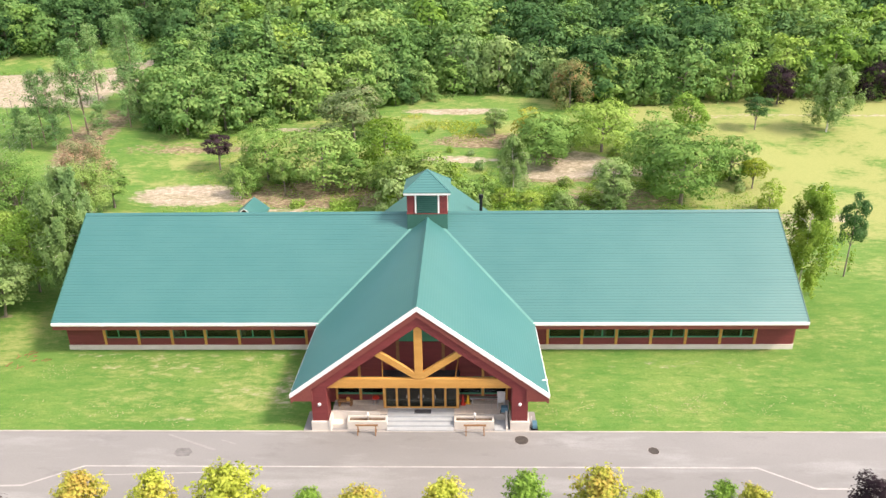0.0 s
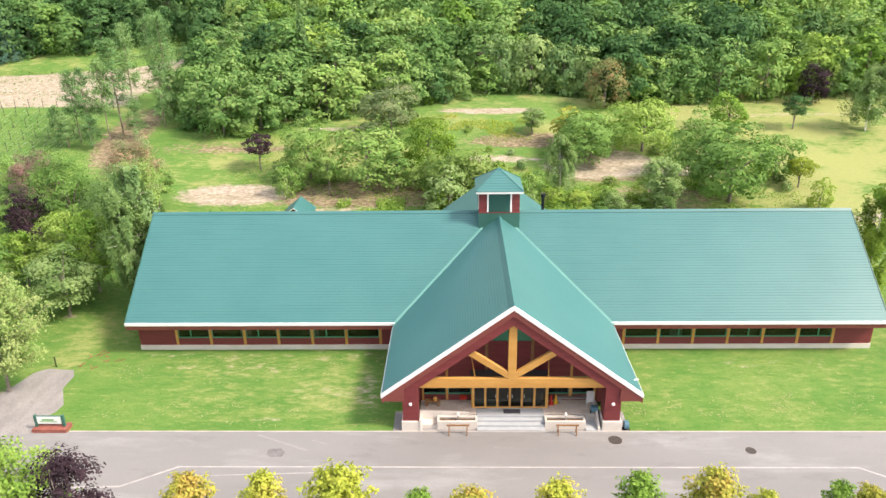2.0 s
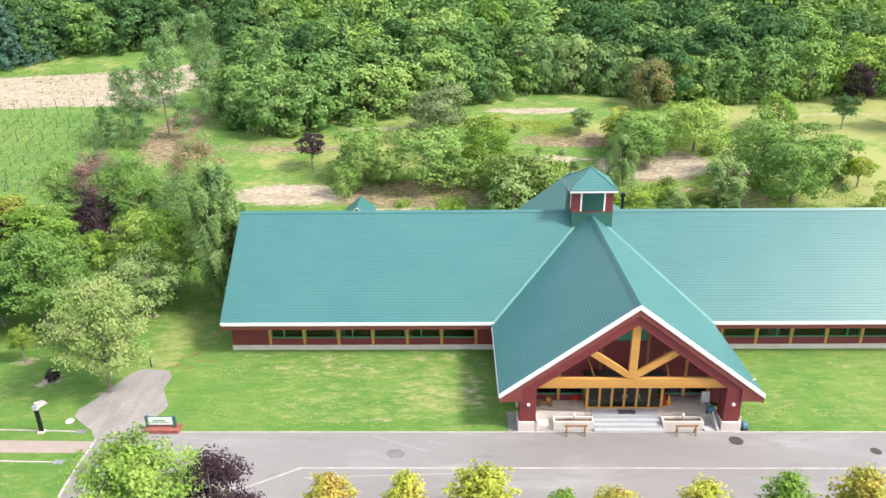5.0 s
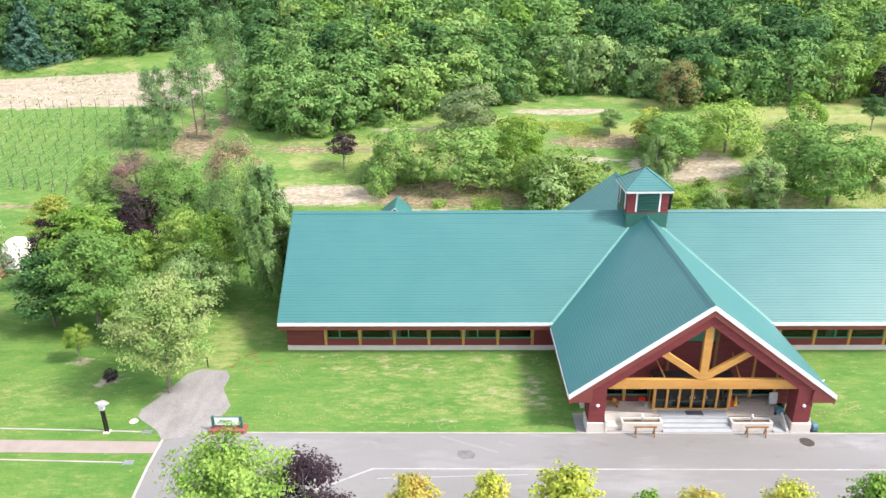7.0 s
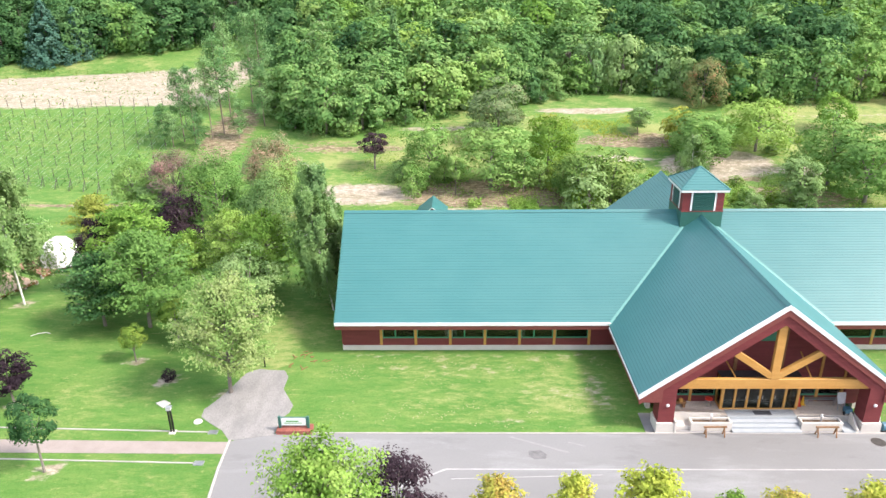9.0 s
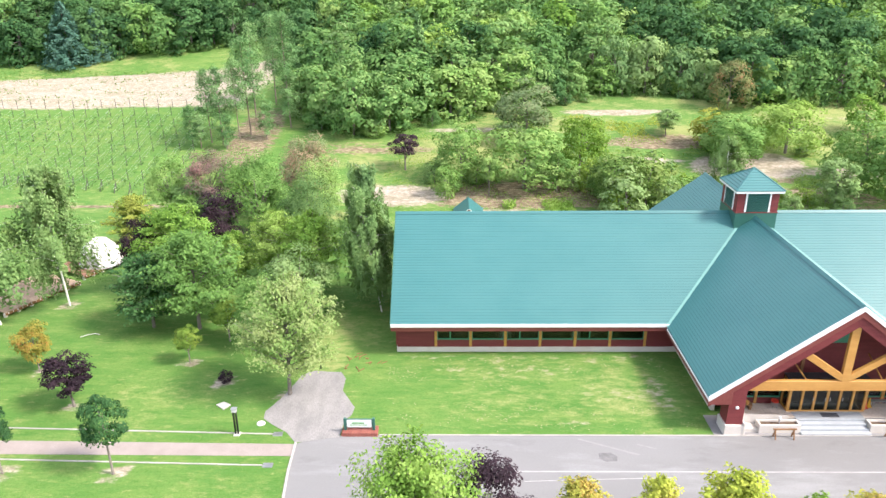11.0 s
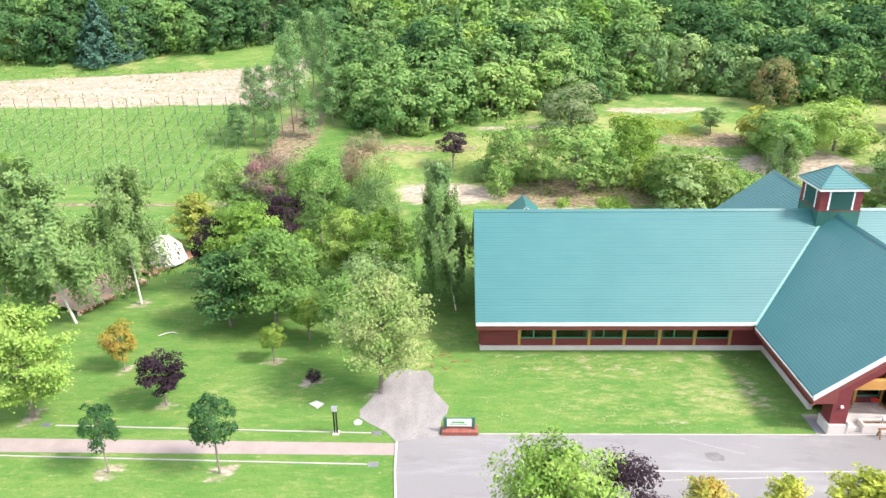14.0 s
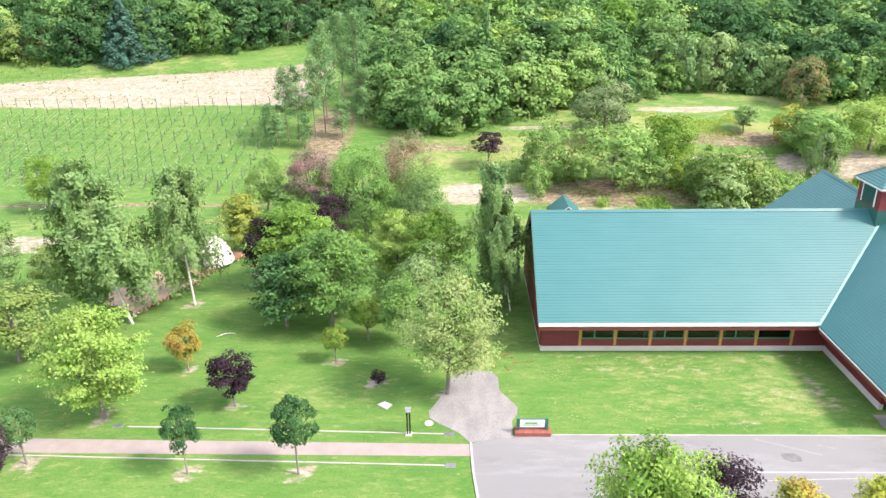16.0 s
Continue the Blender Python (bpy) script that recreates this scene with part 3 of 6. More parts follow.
part("ridge_cap", prism([(-0.2, PORCH_RIDGE - 0.09), (0, PORCH_RIDGE + 0.09), (0.2, PORCH_RIDGE - 0.09)], PORCH_Y - 0.04, MEET_Y, "y"), ROOF, lodge)
part("ridge_cap", prism([(0.1, 9.56), (0.3, 9.74), (0.5, 9.56)], 9.5, 20.03, "y"), ROOF, lodge)
part("gable_wall", prism([(-6.9, 0), (7.5, 0), (7.5, 3.9), (0.3, 9.3), (-6.9, 3.9)], 19.0, 19.2, "y"), RED_WOOD, lodge)
for sx in (-1, 1):
    part("wall", box(0.3 + sx * 7.2 - 0.1, 0.3 + sx * 7.2 + 0.1, 15.0, 19.0, 0, 4.0), RED_WOOD, lodge)

# eaves: white gutter, red fascia, soffit
for x0, x1 in ((-HALF, -PORCH_HALF + 0.15), (PORCH_HALF - 0.15, HALF)):
    part("gutter", box(x0, x1, EAVE_Y - 0.13, EAVE_Y, EAVE_Z - 0.22, EAVE_Z + 0.035, 0.02), WHITE_PAINT, lodge, "white metal gutter")
    part("fascia", box(x0 + 0.02, x1, EAVE_Y - 0.03, EAVE_Y + 0.03, EAVE_Z - 0.60, EAVE_Z - 0.224), RED_TRIM, lodge)
    part("soffit", box(x0 + 0.02, x1, EAVE_Y + 0.03, -0.03, EAVE_Z - 0.62, EAVE_Z - 0.56), RED_WOOD, lodge)
part("gutter", box(-HALF, HALF, BACK_Y, BACK_Y + 0.13, EAVE_Z - 0.22, EAVE_Z + 0.03, 0.02), WHITE_PAINT, lodge, "white metal gutter")
# verges of the long roof
for sx in (-1, 1):
    x = sx * HALF
    for y in (EAVE_Y, BACK_Y):
        d = 1 if y < RIDGE_Y else -1
        part("verge_trim", bar((x + sx * 0.02, y, EAVE_Z - 0.02), (x + sx * 0.02, RIDGE_Y + d * 0.0, RIDGE_Z - 0.02), 0.05, 0.14), GREEN_CLAD, lodge)
        part("barge_board", bar((x - sx * 0.03, y + d * 0.05, EAVE_Z - 0.26), (x - sx * 0.03, RIDGE_Y, RIDGE_Z - 0.30), 0.06, 0.36), RED_TRIM, lodge)
# porch eave edges
for sx in (-1, 1):
    part("gutter", box(sx * PORCH_HALF - (0.07 if sx < 0 else 0), sx * PORCH_HALF + (0.07 if sx > 0 else 0), PORCH_Y + 0.02, FOOT_Y - 0.1, PORCH_EAVE - 0.2, PORCH_EAVE - 0.09, 0.01), WHITE_PAINT, lodge, "white metal gutter")
    part("fascia", box(sx * PORCH_HALF - 0.03, sx * PORCH_HALF + 0.03, PORCH_Y + 0.05, FOOT_Y - 0.1, PORCH_EAVE - 0.5, PORCH_EAVE - 0.204), RED_TRIM, lodge)
    part("soffit", bar((sx * 8.8, PORCH_Y / 2 - 0.8, PORCH_EAVE - 0.36), (sx * 7.4, PORCH_Y / 2 - 0.8, PORCH_EAVE - 0.36), 9.0, 0.06, (0, 0, 1)), RED_WOOD, lodge)


def gable_board(y0, y1, drop0, drop1, half, x_in=0.0):
    """A chevron under the porch roof between two depths below its surface."""
    def z(x, d):
        return PORCH_RIDGE - abs(x) * PITCH - d
    return prism([(-half, z(half, drop0)), (0, z(0, drop0)), (half, z(half, drop0)), (half, z(half, drop1)), (0, z(0, drop1)), (-half, z(half, drop1))], y0, y1, "y")


part("verge_trim", gable_board(PORCH_Y - 0.12, PORCH_Y + 0.02, -0.05, 0.27, PORCH_HALF + 0.02), WHITE_PAINT, lodge, "white metal verge trim")
part("barge_board", gable_board(PORCH_Y - 0.07, PORCH_Y + 0.04, 0.272, 0.72, PORCH_HALF - 0.02), RED_TRIM, lodge)
part("gable_truss", gable_board(PORCH_Y + 0.05, PORCH_Y + 0.30, 0.70, 1.46, 7.3), RED_WOOD, lodge)
part("porch_soffit", gable_board(PORCH_Y + 0.05, -8.45, 0.16, 0.34, PORCH_HALF - 0.1), RED_WOOD, lodge)
for sx in (-1, 1):
    # boxed eave returns at the gable's feet
    part("eave_return", prism([(sx * (PORCH_HALF + 0.0), 2.90), (sx * (PORCH_HALF + 0.0), 2.42), (sx * 7.35, 2.42), (sx * 7.35, 3.35)], PORCH_Y - 0.06, PORCH_Y + 0.5, "y"), RED_TRIM, lodge)

# long walls, with windows set in openings
BAYS = [sgn * (10.15 + 2.87 * i) for sgn in (-1, 1) for i in range(7)]
for sx in (-1, 1):
    a, b = (-30.55, -7.4) if sx < 0 else (7.4, 30.55)
    part("plinth", box(a - 0.06, b + 0.06, -0.08, 0.2, -0.3, 0.44, 0.01), PALE_CONCRETE, lodge)
    part("wall", box(a, b, 0.0, 0.18, 0.44, 1.08), RED_WOOD, lodge)
    boards(siding((a, 0), (b, 0), 0.44, 1.08, (0, -1)))
    part("wall", box(a, b, 0.0, 0.18, 2.30, 3.6), RED_WOOD, lodge)
    e0, e1 = (a, -27.37) if sx < 0 else (27.37, b)
    part("wall", box(e0, e1, 0.0, 0.18, 1.08, 2.30), RED_WOOD, lodge)
    boards(siding((e0, 0), (e1, 0), 1.08, 2.30, (0, -1)))
    e0, e1 = (-10.15, b) if sx < 0 else (a, 10.15)
    part("wall", box(e0, e1, 0.0, 0.18, 1.08, 2.30), RED_WOOD, lodge)
    boards(siding((e0, 0), (e1, 0), 1.08, 2.30, (0, -1)))
    # ends
    gx = sx * 30.5
    gw = prism([(0.18, 0.44), (14.9, 0.44), (14.9, 3.7), (RIDGE_Y, 8.95), (0.18, 3.7)], min(gx, gx + sx * 0.15), max(gx, gx + sx * 0.15), "x")
    part("gable_wall", gw, RED_WOOD, lodge)
    part("plinth", box(gx - 0.12, gx + 0.24 if sx > 0 else gx + 0.12, 0.2, 14.9, -0.3, 0.44), PALE_CONCRETE, lodge)
    boards(siding((gx + sx * 0.15, 0.18), (gx + sx * 0.15, 14.9), 0.44, 3.7, (sx, 0)))
    for yy in (0.3, 3.8, RIDGE_Y, 11.2, 14.7):
        part("corner_post", box(gx + sx * 0.15 - 0.05, gx + sx * 0.15 + 0.1, yy - 0.11, yy + 0.11, 0.44, 3.6 if abs(yy - RIDGE_Y) > 6 else 8.9 - abs(yy - RIDGE_Y) * PITCH), DARK_TIMBER, lodge)
    part("girt", box(gx + sx * 0.15 - 0.05, gx + sx * 0.15 + 0.09, 0.4, 14.6, 3.5, 3.75), DARK_TIMBER, lodge)
part("wall", box(-30.5, 30.5, 14.9, 15.06, -0.3, 3.7), RED_WOOD, lodge)
part("floor", box(-30.4, 30.4, 0.2, 14.9, -0.1, 0.10), UNLIT_INSIDE, lodge)
for x in BAYS:
    part("post", box(x - 0.11, x + 0.11, -0.06, 0.2, 0.445, 2.31, 0.012), TIMBER, lodge, "honey-coloured timber post")


def window(x0, x1, y, z0, z1, mullions, tint=GREEN_FRAME):
    """A framed window in a wall that faces the road."""
    w = part("window", box(x0, x1, y - 0.07, y + 0.03, z0, z0 + 0.10, 0.008), tint, lodge, "green-framed window")
    for a, b in ((x0, x0 + 0.06), (x1 - 0.06, x1)):
        part("frame_stile", box(a, b, y - 0.04, y + 0.03, z0 + 0.10, z1 - 0.07), tint, w)
    part("frame_head", box(x0, x1, y - 0.04, y + 0.03, z1 - 0.07, z1), tint, w)
    xs = [x0 + 0.06, *mullions, x1 - 0.06]
    for m in mullions:
        part("mullion", box(m - 0.05, m + 0.05, y - 0.045, y + 0.03, z0 + 0.10, z1 - 0.07), tint, w)
    for a, b in zip(xs, xs[1:]):
        pane = part("pane", box(a + 0.02, b - 0.02, y + 0.0, y + 0.012, z0 + 0.10, z1 - 0.07), GLASS, w)
        pane.visible_shadow = False


for sx in (-1, 1):
    for i in range(6):
        a, b = sorted((sx * (10.15 + 2.87 * i), sx * (10.15 + 2.87 * (i + 1))))
        window(a + 0.11, b - 0.11, 0.06, 1.08, 2.30, [(a + b) / 2 - 0.25 * sx * -1] if i % 2 else [])
# white blinds and shelves inside that show through the glass
for x, w in ((-21.6, 1.0), (-15.8, 0.8), (14.6, 1.0)):
    part("blind", box(x - w / 2, x + w / 2, 0.35, 0.38, 1.0, 1.75), GREY_PLASTIC, lodge, "pale blind behind the glass")

# porch wing walls
for sx in (-1, 1):
    x = sx * 7.35
    part("plinth", box(x - 0.14, x + 0.14, -8.4, -0.1, -0.3, 0.5), PALE_CONCRETE, lodge)
    part("wall", box(x - 0.08, x + 0.08, -8.4, 0.0, 0.5, 4.0), RED_WOOD, lodge)
    boards(siding((x + sx * 0.08, -8.4), (x + sx * 0.08, 0), 0.5, 3.2, (sx, 0)))
    for yy in (-6.4, -3.4):
        w = part("window", box(x + sx * 0.06, x + sx * 0.16, yy - 0.7, yy + 0.7, 1.15, 1.24), GREEN_FRAME, lodge)
        part("frame_head", box(x + sx * 0.06, x + sx * 0.14, yy - 0.7, yy + 0.7, 1.92, 2.0), GREEN_FRAME, w)
        for s in (-0.67, 0, 0.67):
            part("frame_stile", box(x + sx * 0.06, x + sx * 0.14, yy + s - 0.035, yy + s + 0.035, 1.24, 1.92), GREEN_FRAME, w)
        part("pane", box(x + sx * 0.10, x + sx * 0.112, yy - 0.66, yy + 0.66, 1.24, 1.92), GLASS, w)
    # gable pillars
    px0, px1 = sorted((sx * 6.38, sx * 7.48))
    part("pillar", box(px0, px1, PORCH_Y + 0.05, PORCH_Y + 1.2, 0.78, 3.7), RED_WOOD, lodge)
    boards(siding((px0, PORCH_Y + 0.05), (px1, PORCH_Y + 0.05), 0.78, 3.7, (0, -1)))
    part("pillar_base", box(px0 - 0.10, px1 + 0.14, PORCH_Y - 0.12, PORCH_Y + 1.3, -0.2, 0.78, 0.02), PALE_CONCRETE, lodge)
    lamp = part("wall_lamp", disc(0, 0, 0, 0.06, 0.10, n=16), WHITE_PAINT, lodge, "round white wall lamp")
    lamp.matrix_basis = pose(sx * 6.92, PORCH_Y + 0.035, 2.15, 90, 0, 0)
    dome = bmesh.new()
    bmesh.ops.create_uvsphere(dome, u_segments=16, v_segments=8, radius=0.12)
    bmesh.ops.scale(dome, vec=(1, 1, 0.7), verts=dome.verts)
    part("lamp_globe", dome, WHITE_PAINT, lamp).matrix_basis = pose(0, 0, 0.06)
    part("wall", box(*sorted((sx * 6.4, sx * 7.27)), -8.5, -8.4, 0.5, 4.0), RED_WOOD, lodge)

# gable timber frame
part("tie_beam", box(-6.36, 6.36, PORCH_Y + 0.24, PORCH_Y + 0.52, 3.30, 4.04, 0.02), TIMBER, lodge)
part("king_post", box(-0.28, 0.28, PORCH_Y + 0.22, PORCH_Y + 0.50, 4.04, 8.4, 0.02), TIMBER, lodge)
for sx in (-1, 1):
    part("brace", bar((sx * 0.2, PORCH_Y + 0.36, 4.24), (sx * 3.15, PORCH_Y + 0.36, 6.26), 0.26, 0.46, (0, 0, 1), 0.02), TIMBER, lodge)
    part("rail", bar((sx * 2.5, PORCH_Y + 0.45, 4.1), (sx * 2.75, -8.5, 4.7), 0.07, 0.07), TIMBER, lodge)

# recessed entrance wall with windows, posts and the glazed vestibule
part("wall", prism([(-7.3, 0.5), (-2.7, 0.5), (-2.7, 1.12), (-6.2, 1.12), (-6.2, 2.62), (-2.7, 2.62), (-2.7, 3.05), (2.7, 3.05), (2.7, 2.62), (6.2, 2.62), (6.2, 1.12), (2.7, 1.12), (2.7, 0.5), (7.3, 0.5), (7.3, 3.7), (1.5, 8.0), (1.5, 5.5), (-1.5, 5.5), (-1.5, 8.0), (-7.3, 3.7)], -8.42, -8.25, "y"), RED_WOOD, lodge)
for sx in (-1, 1):
    a, b = sorted((sx * 2.72, sx * 6.2))
    window(a, (a + b) / 2 - 0.07, -8.36, 1.12, 2.62, [])
    window((a + b) / 2 + 0.07, b, -8.36, 1.12, 2.62, [])
    part("post", box((a + b) / 2 - 0.09, (a + b) / 2 + 0.09, -8.5, -8.3, 0.66, 4.6), TIMBER, lodge)
    part("post", box(sx * 1.62 - 0.11, sx * 1.62 + 0.11, -8.5, -8.3, 2.9, 8.0), DARK_TIMBER, lodge)
    part("post", box(sx * 6.2 - 0.07, sx * 6.2 + 0.07, -8.5, -8.3, 0.66, 4.0), TIMBER, lodge)
    part("porch_blind", box(a + 0.2, b - 0.2, -7.9, -7.86, 1.5, 2.4), GREY_PLASTIC if sx < 0 else GREEN_FRAME, lodge, "pale notices behind the glass" if sx < 0 else "green panel behind the glass")
part("green_panel", prism([(-1.5, 5.52), (1.5, 5.52), (1.5, 7.9), (0, 9.0), (-1.5, 7.9)], -8.40, -8.33, "y"), GREEN_FRAME, lodge, "green glazed panel under the gable")
VY = -9.5
vest = part("vestibule", box(-2.68, 2.72, VY, VY + 0.16, 2.86, 3.10, 0.02), TIMBER, lodge, "timber-framed glass entrance box")
part("vestibule_roof", box(-2.76, 2.80, VY - 0.06, -8.43, 3.102, 3.18), DARK_ROOF, vest)
part("sill", box(-2.68, 2.72, VY + 0.02, VY + 0.14, 0.655, 0.76), TIMBER, vest)
for i, x in enumerate((-2.60, -1.72, -0.86, 0.02, 0.88, 1.76, 2.64)):
    w = 0.10 if i in (0, 6) else 0.075
    part("door_post", box(x - w, x + w, VY, VY + 0.16, 0.76, 2.86, 0.01), TIMBER, vest)
for a, b in zip((-2.60, -1.72, -0.86, 0.02, 0.88, 1.76), (-1.72, -0.86, 0.02, 0.88, 1.76, 2.64)):
    pane = part("pane", box(a + 0.09, b - 0.09, VY + 0.07, VY + 0.083, 0.76, 2.86), GLASS, vest)
    pane.visible_shadow = False
for sx, x in ((-1, -2.60), (1, 2.64)):
    part("side_rail", box(x - 0.06, x + 0.06, VY + 0.16, -8.43, 2.86, 3.10), TIMBER, vest)
    part("side_rail", box(x - 0.06, x + 0.06, VY + 0.16, -8.43, 0.655, 0.80), TIMBER, vest)
    part("door_post", box(x - 0.07, x + 0.07, -8.58, -8.43, 0.80, 2.86), TIMBER, vest)
    pane = part("pane", box(x - 0.006, x + 0.006, VY + 0.16, -8.58, 0.80, 2.86), GLASS, vest)
    pane.visible_shadow = False
for x in (-0.14, 0.18, -1.0, 1.04):
    part("door_handle", box(x - 0.025, x + 0.025, VY - 0.06, VY, 1.55, 1.80, 0.008), STEEL, vest, "steel door handle")
part("porch_inner_floor", box(-7.2, 7.2, -8.25, 0.0, 0.4, 0.6), UNLIT_INSIDE, lodge)

# entrance platform, steps, ramp wall
porch = thing("entrance_platform", "paved entrance platform with wide grey stone steps", "platform")
part("base", box(-6.35, 6.35, -10.2, -8.43, -0.2, 0.63), CONCRETE, porch)
part("base", box(-6.35, -2.32, -10.95, -10.2, -0.2, 0.30), PALE_CONCRETE, porch)
part("base", box(5.2, 6.35, -11.35, -10.2, -0.2, 0.14), STEP_STONE, porch)
for i in range(4):
    part("step", box(-2.34, 2.36, -11.38 + 0.33 * i, -10.19, 0.163 * i - (0.1 if i == 0 else 0), 0.163 * (i + 1), 0.012), STEP_STONE, porch)
part("landing", box(-2.34, 2.36, -10.2, -9.36, 0.632, 0.655), STEP_STONE, porch)
for i in range(9):
    for j in range(3):
        for side in (-1, 1):
            x = side * (2.60 + i * 0.45) + 0.0
            if abs(x) + 0.22 < 6.3:
                part("tile", box(x - 0.215, x + 0.215, -10.17 + j * 0.57, -10.17 + j * 0.57 + 0.55, 0.62, 0.648), PORCH_TILE, porch)
part("ramp_wall", prism([(-6.2, 0.28), (-6.2, 1.0), (-2.9, 0.85), (-2.9, 0.28)], -10.32, -10.18, "y"), PALE_CONCRETE, porch)
part("ramp_wall", box(-6.34, -6.20, -11.36, -10.18, -0.1, 0.95, 0.01), PALE_CONCRETE, porch)
part("side_wall", prism([(-11.36, 0), (-11.36, 0.3), (-10.2, 0.95), (-10.2, 0)], 6.0, 6.14, "x"), PALE_CONCRETE, porch)
mat = tagged(part("door_mat", box(-0.45, 0.75, -10.16, -9.66, 0.656, 0.675, 0.006), DARK_ROOF), "dark grey rubber door mat on the landing", "door mat")


def planter(x):
    e = thing("planter", "pale concrete planter box beside the entrance steps", "planter", (x, -10.78, 0), group="planters by the steps")
    for a in ((-1.4, 1.4, -0.32, -0.18), (-1.4, 1.4, 0.26, 0.40), (-1.4, -1.26, -0.18, 0.26), (1.26, 1.4, -0.18, 0.26)):
        part("side", box(*a, -0.05, 0.66, 0.012), PALE_CONCRETE, e)
    part("soil", box(-1.26, 1.26, -0.18, 0.26, 0, 0.52), SOIL, e)


def stand(x):
    """A low rail on splayed legs, and the slim ash stand behind it."""
    e = thing("bicycle_rail", "low brown timber rail on splayed legs before the planter", "rail", (x, -11.62, 0.012), group="rails by the planters")
    part("rail", box(-0.78, 0.78, -0.05, 0.05, 0.66, 0.76, 0.01), DARK_TIMBER, e)
    for lx in (-0.62, 0.62):
        part("leg", bar((lx, -0.22, 0), (lx, 0.02, 0.68), 0.07, 0.07), DARK_TIMBER, e)
        part("leg", bar((lx, 0.2, 0), (lx, -0.02, 0.68), 0.07, 0.07), DARK_TIMBER, e)
    p = thing("ash_stand", "slim grey ash stand with a white cap", "ash stand", (x, -10.72, 0.52), group="ash stands")
    part("post", disc(0, 0, 0, 0.42, 0.06, 0.05), STEEL, p)
    part("cap", disc(0, 0, 0.42, 0.60, 0.10, 0.07), WHITE_PAINT, p)


for x in (-3.72, 3.78):
    planter(x)
    stand(x + 0.05)


def cone(x, y, h, material, label):
    e = thing("traffic_cone", label, "traffic cone", (x, y, 0.648), group="traffic cones by the door")
    part("base", box(-0.18, 0.18, -0.18, 0.18, 0, 0.04, 0.01), material, e)
    part("cone", disc(0, 0, 0.04, h, 0.14, 0.03), material, e)


cone(3.02, -9.0, 0.75, RED_PLASTIC, "red plastic traffic cone beside the entrance doors")
cone(3.38, -8.85, 0.7, YELLOW_PLASTIC, "yellow plastic traffic cone beside the entrance doors")
bench = thing("bench", "long grey metal bench against the entrance wall", "bench", (4.7, -8.75, 0.648))
part("seat", box(-1.2, 1.2, -0.16, 0.16, 0.36, 0.42, 0.01), STEEL, bench)
for x in (-1.0, 1.0):
    for y in (-0.12, 0.12):
        part("leg", box(x - 0.03, x + 0.03, y - 0.03, y + 0.03, 0, 0.36), STEEL, bench)
stool = thing("stool", "small stool with red seat beside the entrance doors", "stool", (-3.3, -8.95, 0.648))
part("seat", disc(0, 0, 0.5, 0.58, 0.26), RED_PLASTIC, stool)
for i in range(4):
    a = 0.785 + 1.5708 * i
    part("leg", bar((0.22 * math.cos(a), 0.22 * math.sin(a), 0), (0.16 * math.cos(a), 0.16 * math.sin(a), 0.5), 0.04, 0.04), STEEL, stool)
crate = thing("log_seat", "brown wooden bench with timber offcuts on the platform", "bench", (-5.5, -9.1, 0.648))
part("seat", box(-0.55, 0.55, -0.2, 0.2, 0.34, 0.42, 0.01), DARK_TIMBER, crate)
for x in (-0.42, 0.42):
    part("leg", box(x - 0.08, x + 0.08, -0.18, 0.18, 0, 0.34, 0.01), DARK_TIMBER, crate)
part("log", disc(0.2, 0, 0.42, 0.62, 0.14), TIMBER, crate)
easel = thing("notice_stand", "pale grey notice panel on a stand beside the pillar", "notice stand", (5.75, -9.3, 0.648))
part("panel", bar((0, -0.12, 0.45), (0, 0.06, 1.25), 0.56, 0.05, (0, -1, 0)), GREY_PLASTIC, easel)
for x in (-0.24, 0.24):
    part("leg", bar((x, -0.3, 0), (x, -0.06, 0.75), 0.05, 0.05), STEEL, easel)
    part("leg", bar((x, 0.3, 0), (x, 0.04, 1.1), 0.05, 0.05), STEEL, easel)
cart = thing("hose_reel", "blue and grey hose reel on the ground by the pillar", "hose reel", (8.0, -11.0, 0))
part("drum", disc(0, 0, -0.15, 0.15, 0.3), BLUE_PLASTIC, cart).matrix_basis = pose(0, 0, 0.34, 0, 90, 0)
part("stand", box(-0.25, 0.25, -0.2, 0.2, 0, 0.06), BLACK_METAL, cart)
part("handle", bar((-0.2, 0.1, 0.06), (-0.2, 0.28, 0.85), 0.05, 0.05), GREY_PLASTIC, cart)
tub = thing("wheeled_bin", "blue and dark wheeled cart on the platform", "cart", (5.95, -10.0, 0.648))
part("tub", box(-0.25, 0.25, -0.22, 0.22, 0.12, 0.5, 0.04), BLUE_PLASTIC, tub)
for x in (-0.28, 0.28):
    part("wheel", disc(0, 0, -0.03, 0.03, 0.13), BLACK_METAL, tub).matrix_basis = pose(x, -0.12, 0.13, 0, 90, 0)

